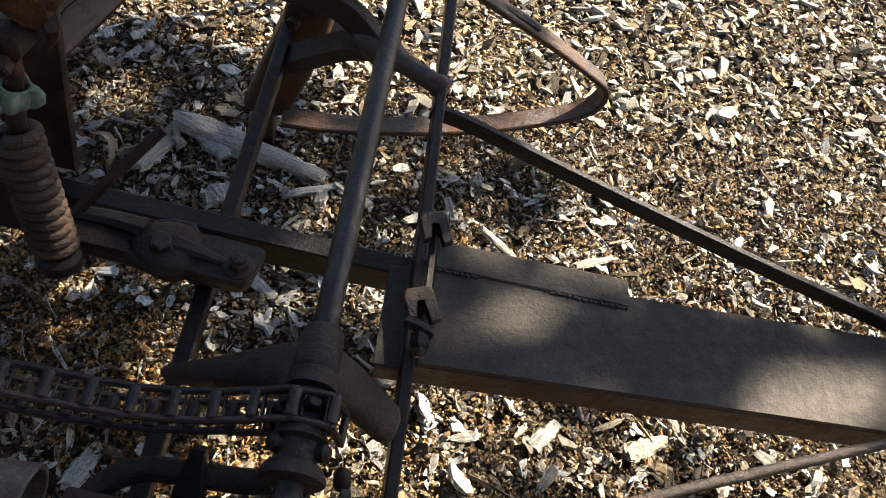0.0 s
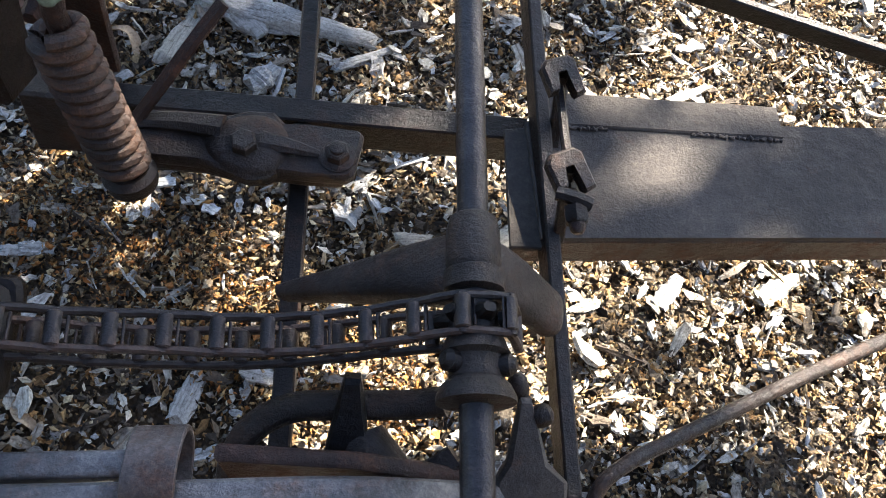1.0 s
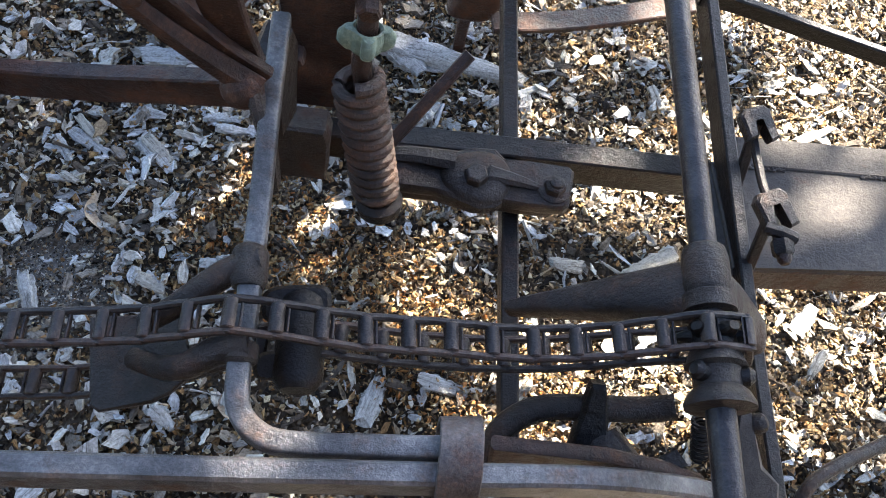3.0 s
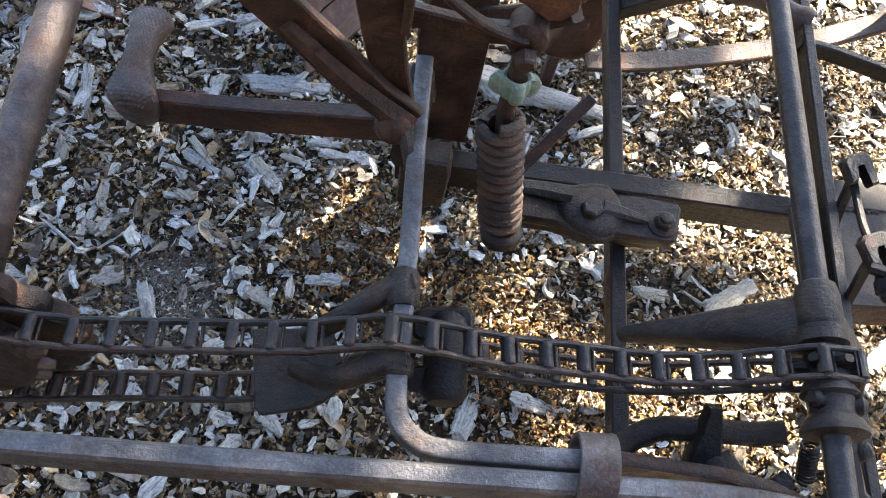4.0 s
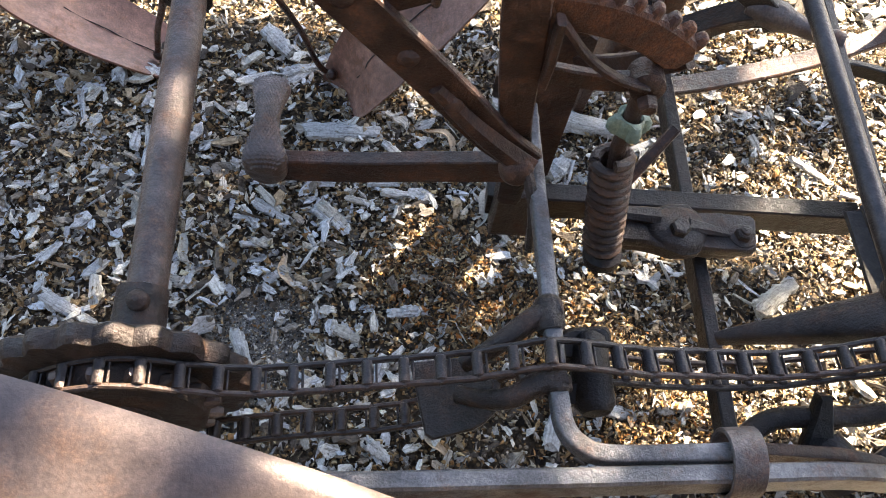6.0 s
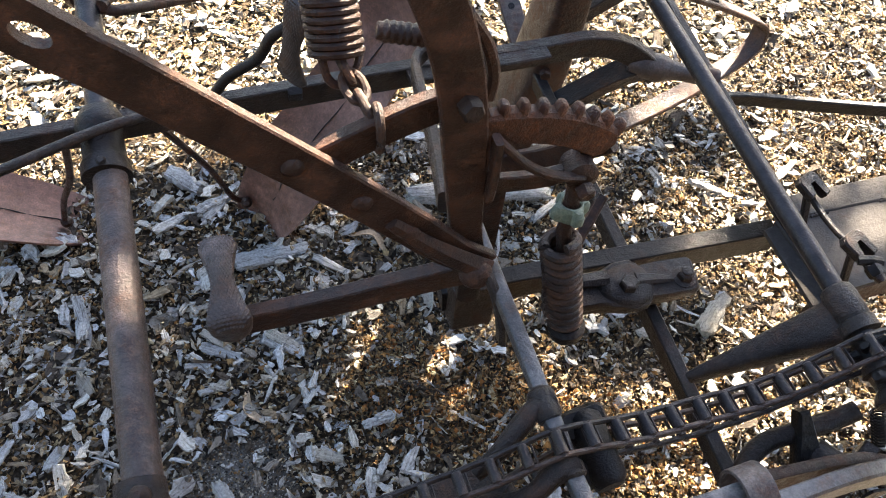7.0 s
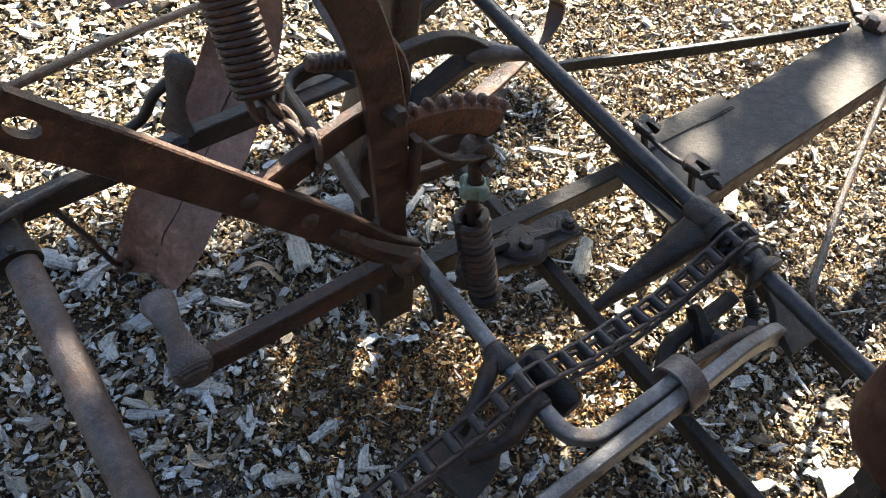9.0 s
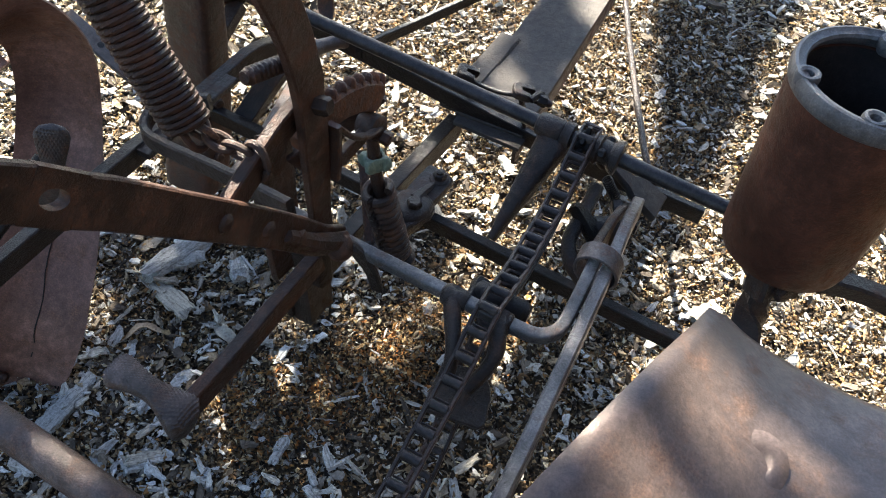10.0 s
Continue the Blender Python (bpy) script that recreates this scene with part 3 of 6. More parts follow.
s = Shape().sweep(smooth([(0.088, 0.576, 0.492), (0.12, 0.575, 0.462), (0.147, 0.573, 0.432), (0.166, 0.571, 0.412), (0.176, 0.570, 0.400)], 5), [(0.026 * math.copysign(abs(math.cos(a)) ** 0.7, math.cos(a)), 0.015 * math.copysign(abs(math.sin(a)) ** 0.7, math.sin(a))) for a in [2 * math.pi * i / 16 for i in range(16)]], (0, 0, 1), scale=[1.05 - 0.012 * i if i < 17 else (0.78, 0.68, 0.5, 0.3)[i - 17] for i in range(21)])
part("arm", s, CAST, shaft)
# small sprocket: a hub with six teeth
sp = on_shaft(0.523)
s = Shape().lathe(on_shaft(0.538), on_shaft(0.506), [(0, 0.018), (0.1, 0.021), (0.9, 0.021), (1, 0.018)], 18)
wheel = part("sprocket", s, BLACK, shaft, "small toothed sprocket")
for i in range(6):
    a = 2 * math.pi * i / 6 + 0.3
    d = Vector((math.cos(a), 0.0, math.sin(a)))
    part("tooth", Shape().sweep([sp + d * 0.016, sp + d * 0.024, sp + d * 0.032], chamfer(0.016, 0.012, 0.003), (0, 1, 0), scale=[1.1, 1.0, 0.6]), BLACK, wheel)
s = Shape().lathe(on_shaft(0.510), on_shaft(0.456), [(0, 0.017), (0.05, 0.023), (0.2, 0.026), (0.26, 0.0275), (0.32, 0.022), (0.62, 0.021), (0.72, 0.027), (0.88, 0.031), (0.96, 0.031), (1, 0.016)], 26)
part("collar", s, CAST, shaft, "flanged cast collar")
for a in (0.4, 2.6):
    d = Vector((math.cos(a), 0, math.sin(a)))
    c = on_shaft(0.486) + d * 0.020
    part("boss", Shape().lathe(c - d * 0.004, c + d * 0.012, [(0, 0.009), (0.7, 0.009), (1, 0.005)], 10), IRON, shaft)
# clutch throw-out: bent rod, triangular dog, plate and small spring
s = Shape().rod(smooth([(-0.095, 0.405, 0.372), (-0.098, 0.425, 0.388), (-0.086, 0.452, 0.402), (-0.055, 0.470, 0.410), (-0.012, 0.474, 0.414), (0.04, 0.476, 0.418), (0.072, 0.478, 0.43)], 6), 0.0128, 12)
part("throwout_rod", s, CAST, shaft)
s = Shape().slab([(-0.020, 0.0), (0.020, 0.0), (0.013, 0.05), (0.007, 0.077), (-0.006, 0.077), (-0.012, 0.05)], (-0.006, 0.432, 0.392), (1, 0, 0), (0, 0.75, 0.62), 0.022, 0.004)
part("dog", s, BLACK, shaft, "black triangular clutch dog")
s = Shape().lathe((0.004, 0.455, 0.40), (0.03, 0.40, 0.385), [(0, 0.02), (0.5, 0.03), (1, 0.026)], 14)
s.bar(smooth([(-0.03, 0.428, 0.386), (0.02, 0.422, 0.386), (0.06, 0.425, 0.39), (0.085, 0.44, 0.40)], 4), 0.02, 0.022)
part("yoke", s, CAST, shaft)
s = Shape().slab([(-0.015, 0.100), (-0.006, 0.100), (0.013, 0.046), (0.031, 0.03), (0.034, -0.03), (-0.032, -0.03), (-0.031, 0.028), (-0.022, 0.046)], (0.15, 0.398, 0.380), (1, 0, 0), (0, 0.88, 0.475), 0.016, 0.004)
part("shift_plate", s, PLATE, shaft, "tapered cast shift plate")
for p, q, r in (((0.136, 0.488, 0.42), (0.131, 0.503, 0.436), 0.0095), ((0.148, 0.470, 0.42), (0.164, 0.476, 0.424), 0.0105)):
    part("pin", Shape().lathe(p, q, [(0, r * 0.8), (0.3, r), (0.75, r * 0.9), (0.92, r * 0.6), (1, r * 0.2)], 14), IRON, shaft)
s = Shape().rod(coil((0.096, 0.470, 0.432), (0.110, 0.446, 0.385), 0.0085, 0.0018, 10, 10), 0.0018, 6, wob=0)
part("small_spring", s, BLACK, shaft)
s = Shape().slab([(-0.028, -0.018), (0.026, -0.02), (0.03, 0.022), (-0.022, 0.018)], (0.168, 0.394, 0.36), (1, 0.2, -0.2), (-0.15, 1, 0.1), 0.012, 0.002)
part("wooden_wedge", s, PALE, shaft, "pale split wooden wedge")

# ---- axle with the large sprocket ----
axle = thing("axle_tube", (-0.79, 0.6, 0.3), "brown iron axle tube with collars and a large chain sprocket", "axle")
TA, TB = (-0.797, 1.075, 0.488), (-0.780, 0.47, 0.395)
ts = steps(TA, TB)
s = Shape().rod(ts, 0.0225, 20, scale=[1.06 - 0.06 * abs(2 * i / len(ts) - 1) for i in range(len(ts))])
part("tube", s, TUBE, axle, "thick brown tube with a worn band")
s = Shape().lathe((-0.804, 1.11, 0.494), (-0.799, 1.00, 0.473), [(0, 0.026), (0.15, 0.034), (0.3, 0.034), (0.36, 0.029), (0.72, 0.029), (0.78, 0.0335), (0.96, 0.0335), (1, 0.022)], 24)
part("collar", s, IRON, axle)
s = Shape().lathe((-0.800, 1.050, 0.5055), (-0.800, 1.0485, 0.5125), [(0, 0.007), (1, 0.007)], 14)
part("bolt_hole", s, BLACK, axle)
s = Shape().lathe((-0.799, 1.008, 0.500), (-0.799, 1.004, 0.512), [(0, 0.008), (0.7, 0.007), (1, 0.004)], 12)
part("set_screw", s, CAST, axle)
s = Shape().lathe((-0.787, 0.592, 0.414), (-0.785, 0.525, 0.404), [(0, 0.022), (0.04, 0.029), (0.8, 0.031), (1, 0.034)], 24)
part("collar", s, CAST, axle)
s = Shape().lathe((-0.782, 0.563, 0.436), (-0.782, 0.560, 0.452), [(0, 0.013), (0.6, 0.012), (1, 0.004)], 14)
part("set_screw", s, CAST, axle)
SPC = Vector((-0.788, 0.455, 0.391))
W_AXIS, W_SIDE = Vector((0.09, -1.0, -0.02)).normalized(), Vector((1.0, 0.09, 0.0)).normalized()
W_UP = W_SIDE.cross(-W_AXIS).normalized()


def wheel_ring(y, radius, bumps=0.0, n=132):
    """A ring of the chain wheel, y behind the chain's plane, its edge scalloped by bumps."""
    out = []
    for i in range(n):
        a = 2 * math.pi * i / n
        r = radius + bumps * (0.5 - abs(math.sin(11 * a)) ** 2.5)
        out.append(SPC - W_AXIS * y + W_SIDE * (r * math.cos(a)) + W_UP * (r * math.sin(a)))
    return out


s = Shape().loft([wheel_ring(0.052, 0.02), wheel_ring(0.050, 0.05), wheel_ring(0.044, 0.120), wheel_ring(0.042, 0.132, 0.007), wheel_ring(0.037, 0.1385, 0.011), wheel_ring(0.024, 0.1385, 0.011), wheel_ring(0.018, 0.133, 0.009), wheel_ring(0.017, 0.122, 0.002),
                  wheel_ring(0.013, 0.097), wheel_ring(-0.012, 0.092), wheel_ring(-0.016, 0.085), wheel_ring(-0.014, 0.045), wheel_ring(-0.026, 0.036), wheel_ring(-0.026, 0.01)])
wheel = part("sprocket_wheel", s, CAST, axle, "large rusty chain wheel with a scalloped flange")
for i in range(17):
    a = 2 * math.pi * (i + 0.35) / 17
    d = W_SIDE * math.cos(a) + W_UP * math.sin(a)
    c = SPC + d * 0.090
    part("tooth", Shape().sweep([c, c + d * 0.011, c + d * 0.019], chamfer(0.014, 0.014, 0.003), (0, 1, 0), scale=[1.15, 1.0, 0.6]), TUBE, wheel)

s = Shape().slab([(-0.036, 0.062), (0.038, 0.066), (0.050, 0.0), (0.054, -0.075), (-0.024, -0.08), (-0.034, -0.02)], (-0.792, 0.402, 0.385), (1, 0.02, 0), (0, 0.93, 0.36), 0.012, 0.002)
bearing = part("bearing_plate", s, RUST, axle, "dark rusty bearing plate under the chain")
s = Shape().lathe((-0.792, 0.4275, 0.4055), (-0.792, 0.425, 0.4118), [(0, 0.0085), (0.9, 0.0085), (1, 0.007)], 14)
part("bolt_hole", s, BLACK, bearing)

# ---- drive chain ----
chain = thing("drive_chain", (-0.34, 0.488, 0.53), "rusty detachable-link drive chain running over the sprockets", "chain")


def chain_curve(pts, pitch):
    c = smooth(pts, 20)
    out, acc, k = [c[0]], 0.0, 1
    for a, b in zip(c, c[1:]):
        seg, got = (b - a).length, 0.0
        while acc + (seg - got) >= pitch:
            got += pitch - acc
            out.append(a.lerp(b, got / seg))
            acc = 0.0
        acc += seg - got
    return out


def link_shape():
    """One open link along +x: two side bars, a cross bar and a rolled hook."""
    s = Shape()
    L, w = 0.0385, 0.0148
    for k in (-1, 1):
        s.bar([(-0.003, w * k * 0.94, 0), (0.008, w * k * 0.97, 0.0008), (L * 0.6, w * k, 0.001), (L - 0.001, w * k, 0)], 0.0062, 0.0076, c=0.0018)
    s.rod([(L, -w - 0.002, 0), (L, 0, 0), (L, w + 0.002, 0)], 0.0040, 10, wob=0)
    hook = [(0.0045, 0, 0.003), (0.002, 0, 0.0055), (-0.0015, 0, 0.0055), (-0.0042, 0, 0.0022), (-0.0044, 0, -0.003)]
    s.sweep(smooth(hook, 3), chamfer(0.0275, 0.0036, 0.0012), (0, 0, 1))
    s.bar([(0.0095, -w * 0.72, 0.0), (0.0095, w * 0.72, 0.0)], 0.0024, 0.0055, c=0.0008)
    return s


link_mesh = mesh_of("link", link_shape(), LINKM)
top_run = [(-0.889, 0.443, 0.40), (-0.880, 0.445, 0.435), (-0.860, 0.447, 0.462), (-0.828, 0.449, 0.483), (-0.789, 0.452, 0.496), (-0.756, 0.455, 0.495), (-0.728, 0.457, 0.486), (-0.70, 0.459, 0.476), (-0.634, 0.464, 0.465), (-0.538, 0.472, 0.475), (-0.43, 0.480, 0.491), (-0.385, 0.484, 0.503), (-0.342, 0.487, 0.522),
           (-0.30, 0.489, 0.518), (-0.23, 0.494, 0.497), (-0.156, 0.502, 0.484), (-0.08, 0.508, 0.474), (-0.01, 0.514, 0.484), (0.05, 0.520, 0.506), (0.088, 0.522, 0.523), (0.118, 0.523, 0.506), (0.122, 0.523, 0.48)]
low_run = [(0.092, 0.523, 0.482), (0.02, 0.518, 0.466), (-0.05, 0.511, 0.449), (-0.12, 0.505, 0.446), (-0.20, 0.498, 0.458), (-0.262, 0.493, 0.476), (-0.30, 0.491, 0.470), (-0.35, 0.488, 0.430), (-0.42, 0.482, 0.376), (-0.492, 0.475, 0.345), (-0.545, 0.471, 0.336), (-0.60, 0.467, 0.328), (-0.653, 0.463, 0.317), (-0.72, 0.458, 0.30), (-0.79, 0.453, 0.288)]
for run in (top_run, low_run):
    ps = chain_curve(run, 0.0385)
    for a, b in zip(ps, ps[1:]):
        d = (b - a).normalized()
        y = Vector((0, 0, 1)).cross(d).normalized()
        z = d.cross(y)
        m = Matrix((d, y, z)).transposed().to_4x4()
        m.translation = a - chain.location
        ob = new("link", link_mesh)
        ob.parent = chain
        ob.matrix_basis = m

# ---- chain tightener ----
tight = thing("chain_tightener", (-0.34, 0.49, 0.42), "black chain tightener with roller, forked arms and a flat guard", "chain tightener")
s = Shape().lathe((-0.285, 0.536, 0.472), (-0.278, 0.446, 0.466), [(0, 0.015), (0.1, 0.022), (0.9, 0.022), (1, 0.015)], 26)
part("roller", s, BLACK, tight, "black roller")
for y, z, w, h in ((0.523, 0.476, 0.031, 0.017), (0.4695, 0.466, 0.030, 0.013)):
    out = [(w * math.copysign(abs(math.cos(a)) ** 0.55, math.cos(a)), h * math.copysign(abs(math.sin(a)) ** 0.55, math.sin(a))) for a in [2 * math.pi * i / 28 for i in range(28)]]
    part("cheek", Shape().slab(out, (-0.289, y, z), (1, 0.18, 0), (-0.12, 1, 0.45), 0.016, 0.004), BLACK, tight)
for pts in ([(-0.322, 0.547, 0.505), (-0.345, 0.538, 0.502), (-0.37, 0.522, 0.492), (-0.395, 0.506, 0.478), (-0.42, 0.496, 0.462)], [(-0.318, 0.470, 0.502), (-0.345, 0.464, 0.497), (-0.37, 0.453, 0.485), (-0.395, 0.455, 0.468), (-0.425, 0.466, 0.452)]):
    s = Shape().sweep(smooth(pts, 5), [(0.0125 * math.cos(2 * math.pi * i / 14), 0.0135 * math.sin(2 * math.pi * i / 14)) for i in range(14)], scale=[1.12 - 0.018 * i for i in range(21)])
    part("fork_arm", s, CAST, tight)
for a, b, r in (((-0.3335, 0.562, 0.5045), (-0.3300, 0.522, 0.5015), 0.0165), ((-0.3265, 0.474, 0.4985), (-0.3250, 0.454, 0.4970), 0.0150)):
    s = Shape().lathe(a, b, [(0, r * 0.55), (0.08, r * 0.85), (0.22, r), (0.85, r), (1, r * 0.8)], 20)
    part("sleeve", s, CAST, tight)
out = [(-0.476, 0.505), (-0.397, 0.518), (-0.382, 0.485), (-0.392, 0.475), (-0.392, 0.464), (-0.379, 0.457), (-0.392, 0.442), (-0.406, 0.433), (-0.449, 0.421), (-0.457, 0.426)]
part("guard", Shape().slab([(x, y - 0.46) for x, y in out], (0, 0.46, 0.434), (1, 0, 0), (0, 1, 0.08), 0.008, 0.002), CAST, tight, "flat dark brown guard plate")
part("bolt", Shape().lathe((-0.43, 0.462, 0.433), (-0.43, 0.462, 0.438), [(0, 0.006), (0.5, 0.0055), (1, 0.002)], 10), IRON, tight)

# ---- foot rest ----
rest = thing("foot_rest", (-0.5, 0.76, 0.45), "rusty sole-shaped cast foot rest on a flat bar", "foot rest")
s = Shape().bar(smooth([(-0.652, 0.762, 0.440), (-0.55, 0.758, 0.452), (-0.45, 0.754, 0.470), (-0.37, 0.750, 0.484)], 5), 0.020, 0.040)
part("bar", s, RUST, rest)


def sole(a, b, width, thick, heel, side=None):
    """A sole-shaped casting from heel a to toe b with a checked tread."""
    a, b = Vector(a), Vector(b)
    d = (b - a)
    L = d.length
    d.normalize()
    u = Vector((0, 0, 1))
    sd = Vector(side) if side else d.cross(u)
    sd = (sd - d * sd.dot(d)).normalized()
    u = sd.cross(d)
    rings = []
    N = 26
    for i in range(N + 1):
        t = i / N
        w = width * (0.46 + 0.12 * math.cos(2 * math.pi * (t + 0.02)) - 0.12 * t)
        end = min(1.0, math.sqrt(max(0.0, 1 - (1 - min(t / 0.14, 1)) ** 2)) + 0.02, math.sqrt(max(0.0, 1 - (1 - min((1 - t) / 0.14, 1)) ** 2)) + 0.02)
        w *= end
        drop = heel * max(0, (0.34 - t) / 0.34) ** 0.7
        arch = 0.012 * math.sin(math.pi * t)
        ring = []
        for j in range(16):
            ang = 2 * math.pi * j / 16
            x, z = math.cos(ang), math.sin(ang)
            x, z = math.copysign(abs(x) ** 0.92, x), math.copysign(abs(z) ** 0.85, z)
            body = thick * (0.84 + 0.34 * math.cos(2 * math.pi * (t - 0.06)))
            zz = z * thick * end if z > 0 else z * (body + drop) * end
            ring.append(a + d * (L * t) + sd * (x * w) + u * (zz + arch))
        rings.append(ring)
    s = Shape().loft(rings)
    for r in range(34):
        for c in range(9):
            t = (r + 0.8) / 35.5
            x = (c - 4 + (0.5 if r % 2 else 0)) / 4.9
            end = min(1.0, math.sqrt(max(0.0, 1 - (1 - min(t / 0.14, 1)) ** 2)) + 0.02, math.sqrt(max(0.0, 1 - (1 - min((1 - t) / 0.14, 1)) ** 2)) + 0.02)
            w = width * (0.46 + 0.12 * math.cos(2 * math.pi * (t + 0.02)) - 0.12 * t) * end
            if abs(x) > 0.88:
                continue
            z = (1 - abs(x) ** (2 / 0.92)) ** (0.85 / 2)
            p = a + d * (L * t) + sd * (x * w) + u * (thick * end * z + 0.012 * math.sin(math.pi * t) - 0.0001)
            q, m = 0.0031, 0.0031 * w / 0.02
            s.add([p + d * q, p + sd * m - u * 0.0006, p - d * q, p - sd * m - u * 0.0006, p + u * 0.0007], [(0, 1, 4), (1, 2, 4), (2, 3, 4), (3, 0, 4)])
    return s


part("sole", sole((-0.663, 0.734, 0.460), (-0.666, 0.864, 0.482), 0.054, 0.021, 0.040), TUBE, rest, "checkered sole-shaped casting")
# ---- pedal farther back ----
pedal = thing("foot_pedal", (-0.52, 1.08, 0.5), "dark iron foot pedal with a fish-scale tread on a curved stem", "pedal")
part("tread", sole((-0.532, 1.080, 0.535), (-0.510, 1.060, 0.685), 0.050, 0.008, 0.0, (0.66, -0.75, 0.0)), STRAP, pedal)
s = Shape().rod(smooth([(-0.645, 1.11, 0.50), (-0.62, 1.105, 0.535), (-0.575, 1.09, 0.575), (-0.555, 1.08, 0.615), (-0.532, 1.075, 0.635)], 6), 0.008, 10)
s.bar([(-0.53, 1.088, 0.51), (-0.53, 1.10, 0.485)], 0.02, 0.012, (0, 1, 0))
part("stem", s, IRON, pedal)

# ---- hand levers ----
lever = thing("raising_lever", (-0.36, 0.725, 0.54), "broad rusty flat lever bar with a riveted foot", "lever")
axis_pts = smooth([(-0.352, 0.727, 0.528), (-0.395, 0.7255, 0.566), (-0.445, 0.725, 0.625), (-0.50, 0.724, 0.688), (-0.60, 0.722, 0.797), (-0.735, 0.718, 0.942), (-0.86, 0.716, 1.055), (-1.0, 0.714, 1.16)], 6)
HOLE = 0.735                       # the bar is pierced here
s = Shape()
lo = [p for p in axis_pts if p.x > -HOLE + 0.030]
hi = [p for p in axis_pts if p.x < -HOLE - 0.030]
hc = Vector((-HOLE, 0.718, 0.9415))
hd, hn, hw = Vector((-0.68, -0.014, 0.733)).normalized(), Vector((0.733, 0, 0.68)), Vector((0, 1, 0))
ha, hb = hc - hd * 0.028, hc + hd * 0.028
s.sweep(lo + [ha], chamfer(0.012, 0.049, 0.002), (0.7, 0, 0.7), scale=[(1, 0.86 + 0.14 * min(1, i / 10)) for i in range(len(lo) + 1)])
s.sweep([hb] + hi, chamfer(0.012, 0.049, 0.002), (0.7, 0, 0.7))


def eye_ring(a, b, square, y):
    out = []
    for i in range(32):
        c, d = math.cos(2 * math.pi * i / 32), math.sin(2 * math.pi * i / 32)
        k = 1 / max(abs(c), abs(d)) if square else 1.0
        out.append(hc + hd * (a * c * k) + hn * (b * d * k) + hw * y)
    return out


s.loft([eye_ring(0.0285, 0.0245, True, -0.006), eye_ring(0.0285, 0.0245, True, 0.006), eye_ring(0.016, 0.0095, False, 0.006), eye_ring(0.016, 0.0095, False, -0.006)], True)
part("bar", s, RUST, lever)
s = Shape().sweep(smooth([(-0.356, 0.716, 0.530), (-0.42, 0.715, 0.592), (-0.47, 0.7155, 0.65)], 6), chamfer(0.021, 0.034, 0.010), (0.7, 0, 0.7), scale=[1.1 - 0.6 * i / 12 for i in range(13)])
part("rib", s, RUST, lever)
for p in ((-0.50, 0.7185, 0.688), (-0.565, 0.717, 0.758), (-0.45, 0.713, 0.63)):
    part("rivet", Shape().lathe(Vector(p), Vector(p) + Vector((0, -0.006, 0)), [(0, 0.012), (0.5, 0.010), (1, 0.004)], 14), RUST, lever)
s = Shape().lathe((-0.362, 0.70, 0.528), (-0.362, 0.745, 0.528), [(0, 0.012), (0.1, 0.015), (0.9, 0.015), (1, 0.012)], 14)
part("pivot_pin", s, IRON, lever)
s = Shape().lathe((-0.366, 0.716, 0.530), (-0.368, 0.698, 0.537), [(0, 0.021), (0.5, 0.020), (0.85, 0.015), (1, 0.006)], 20)
part("pivot_cap", s, RUST, lever, "domed pivot cap")
s = Shape().sweep(smooth([(-0.358, 0.722, 0.530), (-0.350, 0.704, 0.522), (-0.343, 0.690, 0.500), (-0.338, 0.676, 0.470), (-0.336, 0.668, 0.435)], 5), chamfer(0.026, 0.012, 0.004), (1, 0, 0.2), scale=[1.25 - 0.02 * i for i in range(21)])
part("pivot_strap", s, CAST, lever)

post = thing("latch_lever", (-0.37, 0.73, 0.56), "upright rusty hand lever with thumb latch beside a toothed quadrant", "lever")
pp = smooth([(-0.365, 0.742, 0.535), (-0.378, 0.737, 0.60), (-0.389, 0.731, 0.70), (-0.401, 0.726, 0.805), (-0.420, 0.722, 0.89), (-0.448, 0.720, 0.965), (-0.495, 0.718, 1.06)], 6)
s = Shape().sweep(pp, chamfer(0.044, 0.013, 0.002), (0, 1, 0), scale=[(0.72 + 0.34 * min(1, i / 14), 1) for i in range(len(pp))])
part("bar", s, RUST, post)
s = Shape().bolt((-0.398, 0.716, 0.808), (0.1, -1, 0.2), 0.012, 0.016)
part("bolt", s, IRON, post)
s = Shape().sweep(smooth([(-0.372, 0.736, 0.795), (-0.370, 0.737, 0.825), (-0.380, 0.737, 0.862), (-0.402, 0.733, 0.90)], 6), chamfer(0.012, 0.012, 0.003), (0, 1, 0))
part("latch_strip", s, RUST, post)
s = Shape().sweep(smooth([(-0.362, 0.724, 0.66), (-0.36, 0.722, 0.70), (-0.361, 0.722, 0.75)], 3), chamfer(0.009, 0.018, 0.002), (0, 1, 0))
part("latch_rod", s, RUST, post)

tl = steps((-0.478, 0.749, 0.880), (-0.402, 0.738, 0.866), 0.0012)
s = Shape().rod(tl, 0.0098, 14, scale=[(0.72 + 0.28 * min(1, i / 6)) * (1 + 0.07 * math.sin(i * 1.15)) for i in range(len(tl))])
part("thumb_latch", s, RUST, post)

